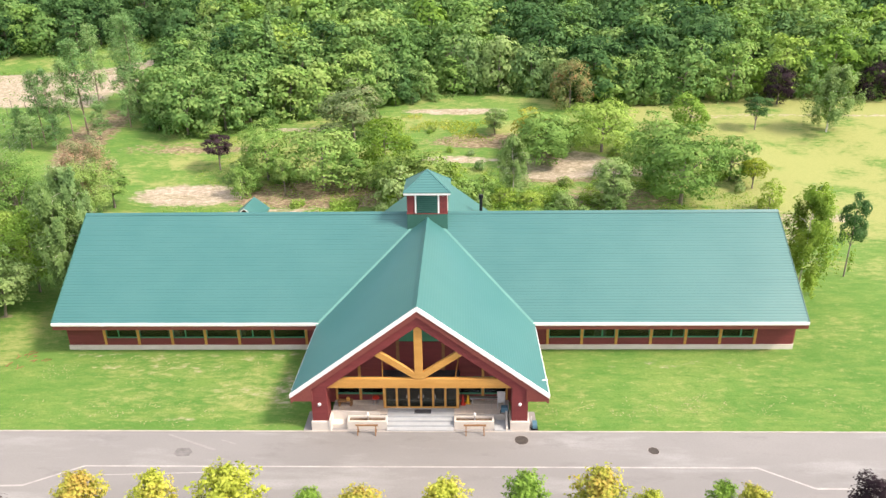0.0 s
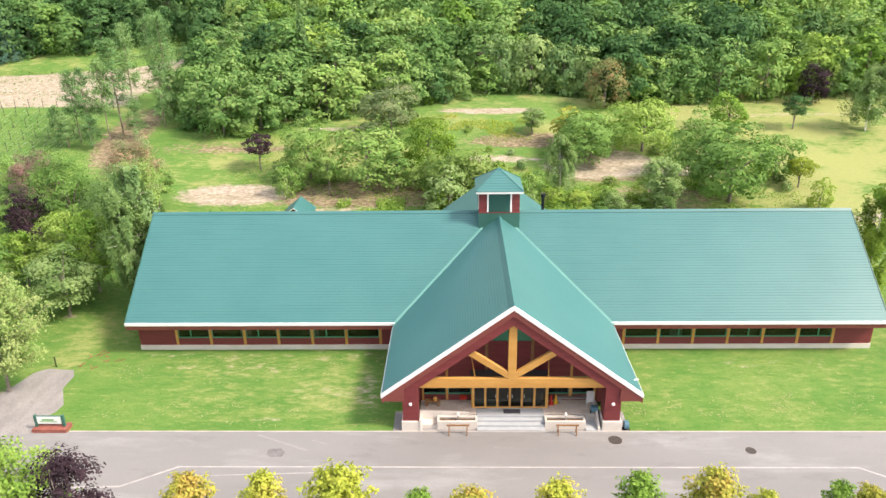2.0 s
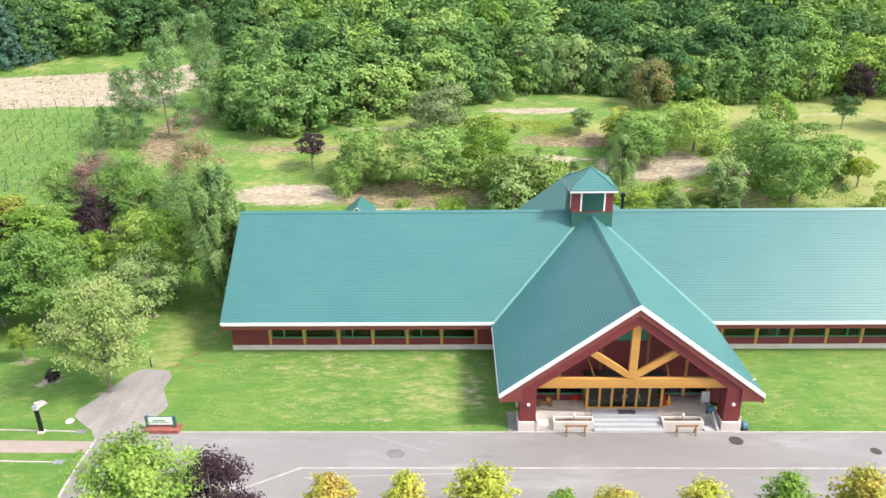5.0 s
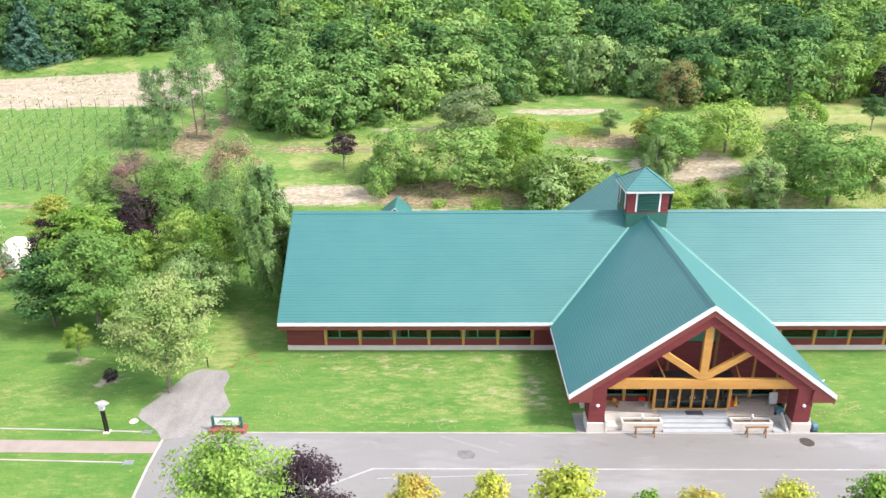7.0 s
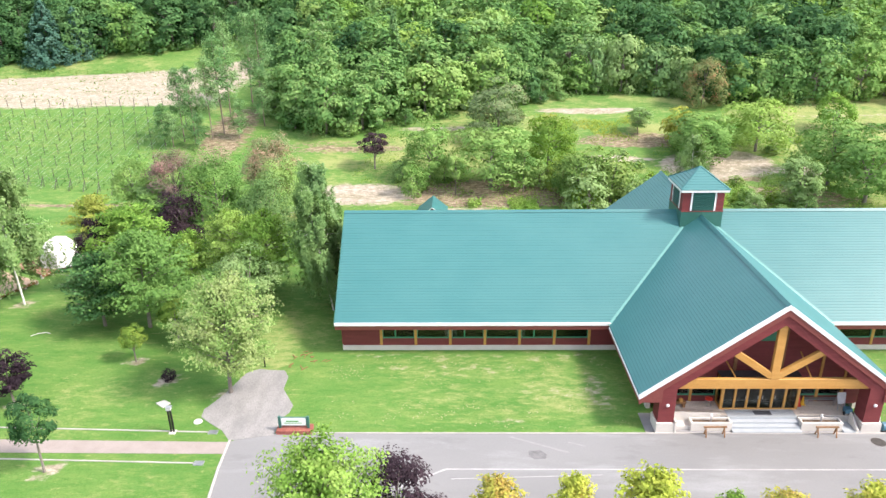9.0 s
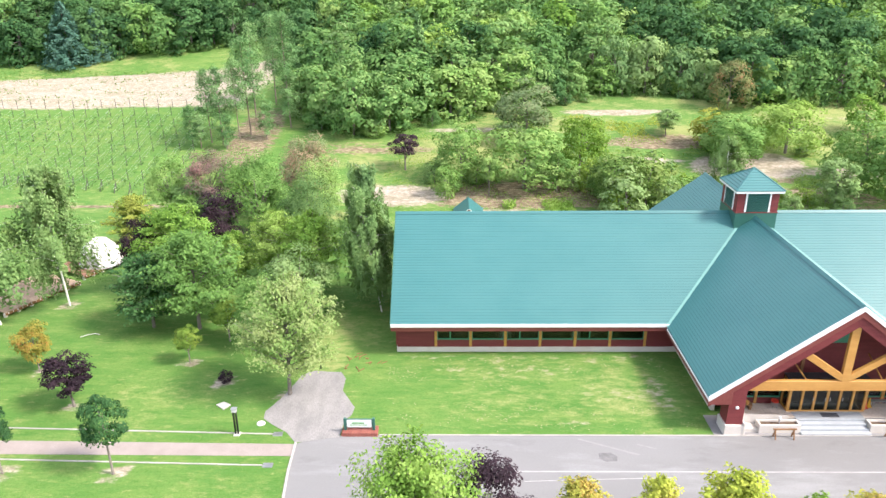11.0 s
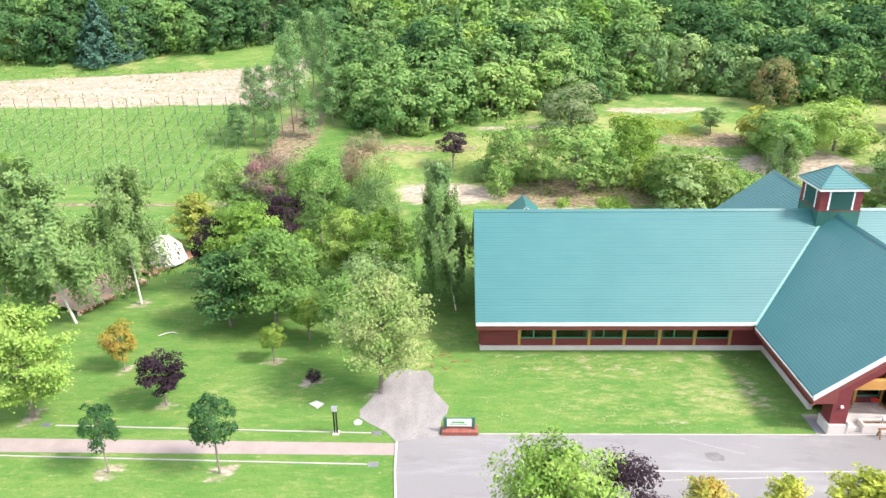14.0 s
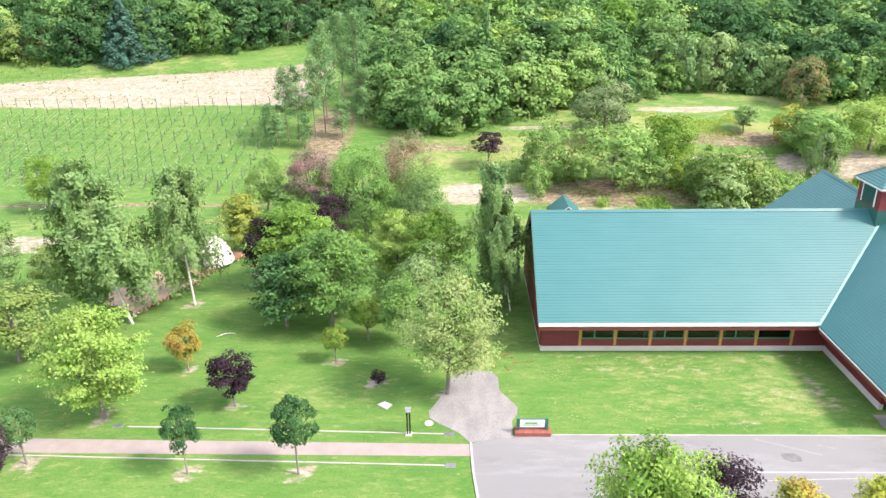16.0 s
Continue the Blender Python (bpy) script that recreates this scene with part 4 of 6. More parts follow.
# ---- cupola, flue and lightning rod on the roof ----
CX, CY, CH = 0.0, 7.85, 1.75
part("cupola_base", box(CX - CH - 0.02, CX + CH + 0.02, CY - CH - 0.02, CY + CH + 0.02, 7.6, 10.0), GREEN_CLAD, lodge, "green metal cupola base")
cup = part("cupola", box(CX - CH, CX + CH, CY - CH, CY + CH, 10.0, 11.76), RED_WOOD, lodge, "red cupola with green louvres")
part("sill_trim", box(CX - CH - 0.05, CX + CH + 0.05, CY - CH - 0.05, CY + CH + 0.05, 9.97, 10.06), RED_TRIM, cup)
for turn in (0, 90, 180, 270):
    r = Matrix.Translation((CX, CY, 0)) @ pose(0, 0, 0, 0, 0, turn)
    for x in (-1.0, 1.0):
        part("trim", box(x - 0.07, x + 0.07, -CH - 0.06, -CH - 0.003, 10.06, 11.76), WHITE_PAINT, cup).matrix_basis = r
    part("louvre_back", box(-0.93, 0.93, -CH - 0.012, -CH - 0.003, 10.06, 11.76), GREEN_CLAD, cup).matrix_basis = r
    first = None
    for i in range(9):
        z = 10.10 + i * 0.185
        if first is None:
            s = part("louvre", bar((-0.93, -CH - 0.05, z + 0.07), (0.93, -CH - 0.05, z + 0.07), 0.03, 0.17, (0, -0.45, 1)), LOUVRE, cup)
            first = s.data
            s.matrix_basis = r
        else:
            share("louvre", first, cup, r @ pose(0, 0, i * 0.185))
part("cupola_eave", box(CX - 2.03, CX + 2.03, CY - 2.03, CY + 2.03, 11.76, 12.0, 0.015), WHITE_PAINT, cup)
for turn in (0, 90, 180, 270):
    s = part("cupola_roof", courses((-2.06, -2.06, 12.0), (2.06, -2.06, 12.0), (-0.02, -0.02, 13.5), (0.02, -0.02, 13.5), 9, 0.025, 0.03), ROOF, cup)
    s.matrix_basis = Matrix.Translation((CX, CY, 0)) @ pose(0, 0, 0, 0, 0, turn)
    part("hip_cap", bar((-2.05, -2.05, 12.03), (0, 0, 13.53), 0.14, 0.05), ROOF, cup).matrix_basis = Matrix.Translation((CX, CY, 0)) @ pose(0, 0, 0, 0, 0, turn)
flue = part("flue", disc(5.0, 16.0, 4.5, 8.1, 0.16), BLACK_METAL, lodge, "black metal flue pipe")
part("flue_cap", disc(5.0, 16.0, 8.15, 8.55, 0.24), BLACK_METAL, flue)
part("snow_guard", bar((8.55, -9.9, 3.27), (8.98, -9.4, 2.99), 0.07, 0.07), WHITE_PAINT, lodge)


def shed(x, y):
    z = land(x, y)
    e = thing("shed", "small shed with a green metal roof behind the lodge", "shed", (x, y, z))
    part("wall", prism([(-1.4, 0), (1.4, 0), (1.4, 0.55), (0, 1.62), (-1.4, 0.55)], -2.1, 2.0, "y"), RED_WOOD, e)
    for s in (-1, 1):
        part("roof_slope", courses((s * 1.9, -2.5, 0.3), (s * 1.9, 2.3, 0.3), (0, -2.5, 1.85), (0, 2.3, 1.85), 9, 0.015, 0.08), ROOF, e)
        part("verge_trim", bar((s * 1.9, -2.53, 0.26), (0, -2.53, 1.80), 0.05, 0.09), WHITE_PAINT, e)
    # opening drawn as a flat panel whose dark colour stands for the shade inside
    part("dark_opening", box(-0.4, 0.4, -2.16, -2.1, 0.6, 1.15), UNLIT_INSIDE, e)


shed(-24.0, 32.8)


# ---- trees ----
def quads_mesh(name, verts, material):
    n = len(verts) // 4
    me = bpy.data.meshes.new(name)
    me.vertices.add(4 * n)
    me.vertices.foreach_set("co", np.asarray(verts, dtype=np.float32).ravel())
    me.loops.add(4 * n)
    me.loops.foreach_set("vertex_index", np.arange(4 * n, dtype=np.int32))
    me.polygons.add(n)
    me.polygons.foreach_set("loop_start", np.arange(0, 4 * n, 4, dtype=np.int32))
    me.polygons.foreach_set("loop_total", np.full(n, 4, dtype=np.int32))
    me.update()
    me.materials.append(material)
    return me


def leaves(rng, centres, normals, size, slim=0.62):
    """One pointed leaf at each centre, lying across its normal."""
    n = len(centres)
    nor = normals / (np.linalg.norm(normals, axis=1, keepdims=True) + 1e-9)
    a = rng.normal(size=(n, 3))
    u = np.cross(nor, a)
    u /= np.linalg.norm(u, axis=1, keepdims=True) + 1e-9
    v = np.cross(nor, u)
    s = (size * rng.uniform(0.65, 1.3, n))[:, None]
    droop = nor * s * 0.18
    return np.stack([centres - u * s - droop, centres - v * s * slim, centres + u * s - droop, centres + v * s * slim], axis=1).reshape(-1, 3)


def tube(verts, faces, points, radii, sides=6):
    """A tapered limb through the points."""
    start = len(verts)
    for k, (p, r) in enumerate(zip(points, radii)):
        d = (points[min(k + 1, len(points) - 1)] - points[max(k - 1, 0)])
        d = d / (np.linalg.norm(d) + 1e-9)
        a = np.cross(d, (0.3, 1, 0.1))
        a /= np.linalg.norm(a) + 1e-9
        b = np.cross(d, a)
        for i in range(sides):
            w = 6.2832 * i / sides
            verts.append(tuple(p + (a * math.cos(w) + b * math.sin(w)) * r))
    for k in range(len(points) - 1):
        for i in range(sides):
            j = (i + 1) % sides
            faces.append((start + k * sides + i, start + k * sides + j, start + (k + 1) * sides + j, start + (k + 1) * sides + i))


def wood_mesh(name, limbs, material):
    verts, faces = [], []
    for pts, rad in limbs:
        tube(verts, faces, [np.array(p, float) for p in pts], rad)
    me = bpy.data.meshes.new(name)
    me.from_pydata(verts, [], faces)
    me.polygons.foreach_set("use_smooth", [True] * len(faces))
    me.materials.append(material)
    return me


def clumps_to_leaves(rng, cs, radii, per, size, middle, flat=0.75, lift=0.55):
    """Leaves round the shells of flattened clumps."""
    pts, nors = [], []
    for c, r in zip(cs, radii):
        d = rng.normal(size=(per, 3))
        d /= np.linalg.norm(d, axis=1, keepdims=True)
        d[:, 2] = np.where(d[:, 2] < -0.3, -d[:, 2], d[:, 2])
        q = d * (r * rng.uniform(0.55, 1.12, (per, 1)))
        q[:, 2] *= flat
        pts.append(c + q)
        out = (c - middle) / (np.linalg.norm(c - middle) + 1e-6)
        nors.append(d * 0.75 + out * 0.35 + np.array((0, 0, lift)) + rng.normal(size=(per, 3)) * 0.30)
    return leaves(rng, np.concatenate(pts), np.concatenate(nors), size)


def build_broad(seed, h, w, low, count, size, rough=0.16):
    rng = np.random.default_rng(seed)
    mid = np.array((0, 0, h * (low + 1) / 2))
    rad = np.array((w / 2, w / 2, h * (1 - low) / 2))
    k = int(30 + 5 * w)
    d = rng.normal(size=(k * 3, 3))
    d /= np.linalg.norm(d, axis=1, keepdims=True)
    d = d[d[:, 2] > -0.9][:k]
    lobes = rng.normal(size=(6, 3))
    lobes /= np.linalg.norm(lobes, axis=1, keepdims=True)
    bulge = 1 + rough * (np.max(d @ lobes.T, axis=1) - 0.55) * 1.6
    reach = (rng.uniform(0.3, 1.0, len(d)) ** 0.5) * bulge * 0.84
    cs = mid + d * rad * reach[:, None]
    r = w * rng.uniform(0.11, 0.20, len(d))
    crown = clumps_to_leaves(rng, cs, r, max(12, count // len(d)), size, mid - np.array((0, 0, rad[2] * 0.5)))
    lean = rng.normal(size=2) * 0.03 * h
    fork = np.array((lean[0], lean[1], h * max(low * 1.25, 0.22)))
    t0 = 0.016 * w + 0.025
    limbs = [([(0, 0, -0.2), (lean[0] * 0.4, lean[1] * 0.4, fork[2] * 0.5), fork, mid + (0, 0, rad[2] * 0.4)], (t0 * 1.35, t0, t0 * 0.85, t0 * 0.25))]
    for c in cs[rng.permutation(len(cs))[:14]]:
        s = fork + (mid - fork) * rng.uniform(0, 0.7)
        limbs.append(([s, (s + c) / 2 + np.array((0, 0, 0.04 * h)), c], (t0 * 0.5, t0 * 0.3, t0 * 0.1)))
    return limbs, crown


def build_dome(seed, h, w, low, count, size, rough=0.5):
    """A full rounded crown: leafy bosses over a bulging dome, each a cap that shades what lies under it."""
    rng = np.random.default_rng(seed)
    base = h * low
    mid = np.array((0, 0, base + (h - base) * (0.42 if low < 0.1 else 0.52)))
    up, down = h - mid[2], mid[2] - base
    rough = rough if low < 0.1 else 0.25
    k = int(26 + 3.2 * w)
    i = np.arange(k) + 0.5
    z = 1 - 1.75 * i / k
    a = i * 2.39996 + rng.normal(size=k) * 0.4
    z = np.clip(z + rng.normal(size=k) * 0.09, -0.88, 0.98)
    ring = np.where((z < 0) & (low < 0.1), 1 - 0.45 * z * z, np.sqrt(1 - z * z))
    d = np.stack([np.cos(a) * ring, np.sin(a) * ring, z], axis=1)
    lobes = rng.normal(size=(6, 3))
    lobes /= np.linalg.norm(lobes, axis=1, keepdims=True)
    bulge = 1 + rough * (np.max(d @ lobes.T, axis=1) - 0.75)
    rad = np.stack([np.full(k, w / 2), np.full(k, w / 2), np.where(z > 0, up, down)], axis=1)
    cs = mid + d * rad * (0.80 * bulge * rng.uniform(0.72, 1.10, k))[:, None]
    r = w * rng.uniform(0.10, 0.20, k)
    share_of = r ** 2 / np.sum(r ** 2)
    pts, nors = [], []
    for c, dd, q, f in zip(cs, d, r, share_of):
        per = max(8, int(count * 0.9 * f))
        e = rng.normal(size=(per, 3))
        e /= np.linalg.norm(e, axis=1, keepdims=True)
        e = e + dd * 0.55 + np.array((0, 0, 0.40))
        e /= np.linalg.norm(e, axis=1, keepdims=True)
        far = np.where(rng.uniform(size=per) < 0.16, rng.uniform(1.05, 1.38, per), rng.uniform(0.80, 1.04, per))
        pts.append(c + e * (q * far)[:, None] * (1, 1, 0.72))
        nors.append(e * 0.85 + dd * 0.25 + np.array((0, 0, 0.22)) + rng.normal(size=(per, 3)) * 0.27)
    n = count // 10
    e = rng.normal(size=(n, 3))
    e /= np.linalg.norm(e, axis=1, keepdims=True)
    e[:, 2] = np.where(e[:, 2] < -0.4, -e[:, 2], e[:, 2])
    pts.append(mid + e * np.array((w / 2, w / 2, 0)) * 0.66 + e * np.where(e[:, 2:] > 0, up, down) * np.array((0, 0, 0.66)))
    nors.append(e + rng.normal(size=(n, 3)) * 0.4)
    crown = leaves(rng, np.concatenate(pts), np.concatenate(nors), size)
    t0 = 0.016 * w + 0.025
    limbs = [([(0, 0, -0.3), (0, 0, h * 0.3), mid + (0, 0, up * 0.3)], (t0 * 1.35, t0, t0 * 0.3))]
    for c in cs[rng.permutation(k)[:10]]:
        s = np.array((0, 0, h * rng.uniform(0.22, 0.5)))
        limbs.append(([s, (s + c) / 2 + np.array((0, 0, 0.03 * h)), c], (t0 * 0.5, t0 * 0.3, t0 * 0.1)))
    return limbs, crown


def build_maple(seed, h, w, low, count, size, foot=0.24, rise=0.26):
    """A layered crown on rising limbs, each ending in leafy sprays."""
    rng = np.random.default_rng(seed)
    t0 = 0.015 * w + 0.03
    lean = rng.normal(size=2) * 0.02 * h
    limbs = [([(0, 0, -0.2), (lean[0] * 0.4, lean[1] * 0.4, h * 0.4), (lean[0], lean[1], h * 0.8)], (t0 * 1.2, t0 * 0.7, t0 * 0.12))]
    pts, nors = [], []
    n = 50
    sprays = 7
    m = max(8, count // (n * sprays))
    for i in range(n):
        f = (i + 0.5) / n
        a = i * 2.4 + rng.normal() * 0.35
        prof = (math.sin(math.pi * (foot + (1 - foot) * f)) ** 0.75 + 0.06) * rng.uniform(0.72, 1.08)
        reach = w / 2 * prof
        s = np.array((lean[0] * f, lean[1] * f, h * (low * 0.8 + (0.80 - low * 0.8) * f)))
        e = s + np.array((math.cos(a) * reach, math.sin(a) * reach, rise * reach + 0.14 * h * f))
        limbs.append(([s, (s + e) / 2 - (0, 0, 0.015 * h), e], (t0 * 0.34, t0 * 0.22, t0 * 0.06)))
        out = np.array((math.cos(a), math.sin(a), 0.0))
        side = np.array((-out[1], out[0], 0.0))
        for j in range(sprays):
            g = s + (e - s) * (0.22 + 0.80 * (j + rng.uniform(0.1, 1)) / sprays)
            g = g + side * rng.normal() * 0.055 * w
            q = rng.normal(size=(m, 3)) * np.array((0.045 * w, 0.045 * w, 0.016 * w))
            q[:, 2] -= 0.35 * np.hypot(q[:, 0], q[:, 1])
            pts.append(g + q)
            nors.append(out * 0.5 + np.array((0, -0.1, 0.75)) + rng.normal(size=(m, 3)) * 0.42)
    return limbs, leaves(rng, np.concatenate(pts), np.concatenate(nors), size)


def build_ovate(seed, h, w, low, count, size):
    return build_maple(seed, h, w, low, count, size, 0.42, 0.62)


def build_pointed(seed, h, w, low, count, size):
    """Open rising boughs with leafy tips over a narrow top."""
    return build_maple(seed, h, w, low, count, size, 0.46, 0.75)


def build_larch(seed, h, w, low, count, size):
    """A thin straight trunk with soft drooping tufts on irregular boughs."""
    rng = np.random.default_rng(seed)
    t0 = 0.007 * h + 0.025
    lean = rng.normal(size=2) * 0.025 * h
    limbs = [([(0, 0, -0.2), (lean[0] * 0.5, lean[1] * 0.5, h * 0.5), (lean[0], lean[1], h * 0.98)], (t0 * 1.2, t0 * 0.8, t0 * 0.15))]
    n = 32
    tufts = 5
    m = max(8, count // (n * tufts))
    pts, nors = [], []
    for i in range(n):
        f = low + (0.98 - low) * (i + rng.uniform(0, 1)) / n
        a = i * 2.4 + rng.normal() * 0.6
        k = (f - low) / (1 - low)
        reach = w / 2 * (math.sin(math.pi * min(1, 0.30 + 0.70 * k)) ** 0.6) * rng.uniform(0.45, 1.05)
        s = np.array((lean[0] * f, lean[1] * f, h * f))
        e = s + np.array((math.cos(a) * reach, math.sin(a) * reach, 0.05 * h * rng.uniform(-0.3, 1)))
        limbs.append(([s, (s + e) / 2 + (0, 0, 0.01 * h), e], (t0 * 0.25, t0 * 0.15, t0 * 0.05)))
        for j in range(tufts):
            g = s + (e - s) * rng.uniform(0.25, 1.05)
            q = rng.normal(size=(m, 3)) * np.array((0.055 * w, 0.055 * w, 0.022 * h))
            pts.append(g + q)
            nors.append(np.array((math.cos(a) * 0.4, math.sin(a) * 0.4, 0.7)) + rng.normal(size=(m, 3)) * 0.5)
    return limbs, leaves(rng, np.concatenate(pts), np.concatenate(nors), size, 0.38)


def build_birch(seed, h, w, low, count, size):
    """A white stem with arching boughs that end in long hanging curtains of small leaves."""
    rng = np.random.default_rng(seed)
    pts, nors = [], []
    lean = rng.normal(size=2) * 0.035 * h
    top = np.array((lean[0], lean[1], h * 0.96))
    t0 = 0.003 * h + 0.0065 * w
    bend = np.array((lean[0] * 0.1 + 0.015 * h * rng.normal(), 0, h * 0.35))
    limbs = [([(0, 0, -0.2), bend, top * (0.6, 0.6, 0.7), top], (t0 * 1.2, t0, t0 * 0.6, t0 * 0.12))]
    n = 40
    per = count // n
    for i in range(n):
        k = (i + 0.5) / n
        f = 0.24 + 0.70 * k
        s = np.array((lean[0] * f, lean[1] * f, h * f))
        a = i * 2.4 + rng.normal() * 0.45
        reach = w / 2 * (1.05 - 0.72 * k ** 1.6) * rng.uniform(0.5, 1.08)
        out = np.array((math.cos(a), math.sin(a), 0.0))
        e = s + out * reach + np.array((0, 0, h * (0.12 - 0.06 * k) * rng.uniform(0.5, 1.2)))
        limbs.append(([s, (s + e) / 2 + (0, 0, 0.035 * h), e], (t0 * 0.22, t0 * 0.12, t0 * 0.03)))
        curtains = 9
        m = per // curtains
        for _ in range(curtains):
            g = s + (e - s) * rng.uniform(0.30, 1.06) + rng.normal(size=3) * 0.02 * w + (0, 0, 0.03 * h)
            drop = rng.uniform(0.12, 0.32) * h * (1 - 0.5 * k)
            z = rng.uniform(0, 1, m) ** 0.8
            wide = 0.030 * w * (1 - 0.5 * z)
            p = np.stack([g[0] + rng.normal(size=m) * wide, g[1] + rng.normal(size=m) * wide, g[2] - z * drop], axis=1)
            pts.append(p[p[:, 2] > h * low])
            nors.append((out + np.array((0, 0, 0.55)) + rng.normal(size=(m, 3)) * 0.38)[p[:, 2] > h * low])
    return limbs, leaves(rng, np.concatenate(pts), np.concatenate(nors), size, 0.5)


def build_spruce(seed, h, w, low, count, size):
    rng = np.random.default_rng(seed)
    t0 = 0.012 * h + 0.03
    limbs = [([(0, 0, -0.2), (0, 0, h * 0.5), (0, 0, h)], (t0 * 1.3, t0 * 0.8, t0 * 0.1))]
    tiers = 17
    ps, ns = [], []
    for i in range(tiers):
        f = i / tiers
        z = h * (low + (0.99 - low) * f)
        reach = w / 2 * (1 - f) ** 0.85 + 0.03 * w
        arms = max(5, int(13 * (1 - f)))
        for j in range(arms):
            a = 6.2832 * (j + 0.5 * (i % 2)) / arms + rng.normal() * 0.12
            r = reach * rng.uniform(0.8, 1.08)
            m = max(6, int(count / tiers / arms * (1.7 - 1.3 * f)))
            k = rng.uniform(0.1, 1, m) ** 0.7
            side = rng.normal(size=m) * 0.10 * r * k
            x = k * r * math.cos(a) - side * math.sin(a)
            y = k * r * math.sin(a) + side * math.cos(a)
            ps.append(np.stack([x, y, z - 0.18 * r * k + rng.normal(size=m) * 0.02 * h], axis=1))
            ns.append(np.array((math.cos(a) * 0.5, math.sin(a) * 0.5, 0.9)) + rng.normal(size=(m, 3)) * 0.35)
    return limbs, leaves(rng, np.concatenate(ps), np.concatenate(ns), size, 0.4)


# each kind in its usual sizes: height, width, first branches, leaves, leaf size
SIZES = {
    "broad": [(build_broad, 4.8, 3.4, 0.22, 4200, 0.10), (build_broad, 7.5, 5.8, 0.10, 8000, 0.112), (build_broad, 10.0, 8.6, 0.10, 12500, 0.12)],
    "maple": [(build_maple, 6.5, 5.0, 0.22, 7000, 0.118), (build_maple, 10.0, 8.0, 0.24, 14000, 0.128)],
    "slope": [(build_dome, 5.2, 4.2, 0.0, 2600, 0.15), (build_dome, 9.0, 7.2, 0.0, 5000, 0.17)],
    "sapling": [(build_dome, 4.2, 2.4, 0.25, 2400, 0.085), (build_dome, 6.0, 2.8, 0.27, 3400, 0.092)],
    "young": [(build_broad, 6.5, 4.0, 0.10, 3400, 0.13)],
    "ovate": [(build_ovate, 10.0, 8.0, 0.22, 17000, 0.108)],
    "pointed": [(build_pointed, 4.4, 3.2, 0.16, 4200, 0.105)],
    "spreading": [(build_pointed, 9.2, 8.4, 0.16, 14000, 0.118)],
    "bush": [(build_dome, 2.0, 2.4, -0.1, 800, 0.12)],
    "shrub": [(build_dome, 5.5, 5.2, -0.12, 1700, 0.19)],
    "birch": [(build_birch, 9.0, 6.4, 0.10, 10000, 0.13), (build_birch, 13.5, 9.0, 0.09, 19000, 0.155)],
    "larch": [(build_larch, 7.0, 4.2, 0.20, 2600, 0.14), (build_larch, 13.5, 7.0, 0.34, 3600, 0.18)],
    "spruce": [(build_spruce, 13.0, 9.5, 0.03, 8000, 0.30)],
    "forest": [(build_dome, 10.5, 8.8, -0.14, 2450, 0.32)],
    "forest_far": [(build_dome, 10.5, 9.4, 0.15, 1050, 0.43)],
    "forest_small": [(build_dome, 7.0, 6.0, -0.05, 1800, 0.27)],
}
MADE = {}


def variant(kind, h, which):
    options = SIZES[kind]
    i = min(range(len(options)), key=lambda k: abs(options[k][1] - h))
    key = (kind, i, which)
    if key not in MADE:
        build, hh, ww, low, count, size = options[i]
        limbs, crown = build(1000 + 37 * i + 101 * which + len(kind) * 7, hh, ww, low, count, size)
        bark = {"birch": BIRCH_BARK, "larch": LARCH_BARK}.get(kind, BARK)
        MADE[key] = (wood_mesh("trunk", limbs, bark), quads_mesh("crown", crown, LEAF["mid"]), hh, ww)
    return MADE[key]


LABELS = {
    "mid": "leafy green", "deep": "dense dark green", "forest": "dense green", "lime": "light green", "yellowgreen": "yellow-green", "yellow": "bright yellow-leaved",
    "olive": "olive green", "grey": "airy grey-green", "pale": "pale green", "variegated": "pale green and pink-tinged", "rosegreen": "green and rust-tipped", "rusty": "green and rust-red",
    "larch": "soft pale green", "goldolive": "olive and gold", "rose": "dusky rose-leaved", "orange": "orange-leaved", "amber": "amber-tinged", "gold": "yellow-gold", "purple": "dark purple-leaved", "blue": "blue-green",
}
NAMES = {"broad": ("tree", "broadleaf tree"), "sapling": ("young_tree", "slender young tree"), "young": ("young_tree", "young tree"), "shrub": ("shrub", "shrub"), "birch": ("birch_tree", "birch with hanging twigs"),
         "maple": ("tree", "layered broadleaf tree"), "ovate": ("tree", "pointed broadleaf tree"), "pointed": ("tree", "upright broadleaf tree"), "spreading": ("tree", "open broadleaf tree"), "bush": ("bush", "low bush"), "larch": ("larch_tree", "thin-trunked larch"), "spruce": ("spruce_tree", "spruce"), "forest": ("forest_tree", "woodland tree"), "forest_far": ("forest_tree", "woodland tree"), "slope": ("tree", "broadleaf tree"), "forest_small": ("forest_tree", "low woodland tree")}
COUNT = [0]


def tree(kind, hue, x, y, h, w, where="on the grass", group="", lean=0.0):
    COUNT[0] += 1
    if kind == "broad" and y > 26 and x > -37:
        kind, w = "slope", w * 1.15
    rng = random.Random(COUNT[0] * 31 + 5)
    wood, crown, hh, ww = variant(kind, h, rng.randrange(4 if kind in ("broad", "forest", "slope") else 2))
    name, word = NAMES[kind]
    e = new(name)
    e.empty_display_size = 0.3
    k = w / ww
    e.matrix_basis = Matrix.Translation((x, y, land(x, y))) @ pose(0, 0, 0, 0, lean, 0) @ Matrix.Rotation(rng.uniform(0, 6.28), 4, "Z") @ Matrix.Diagonal((k, k, h / hh, 1))
    tagged(e, f"{LABELS[hue]} {word} {where}", kind if kind in ("shrub", "bush") else "tree", group)
    share("trunk", wood, e)
    share("crown", crown, e, None, LEAF[hue])
    return e


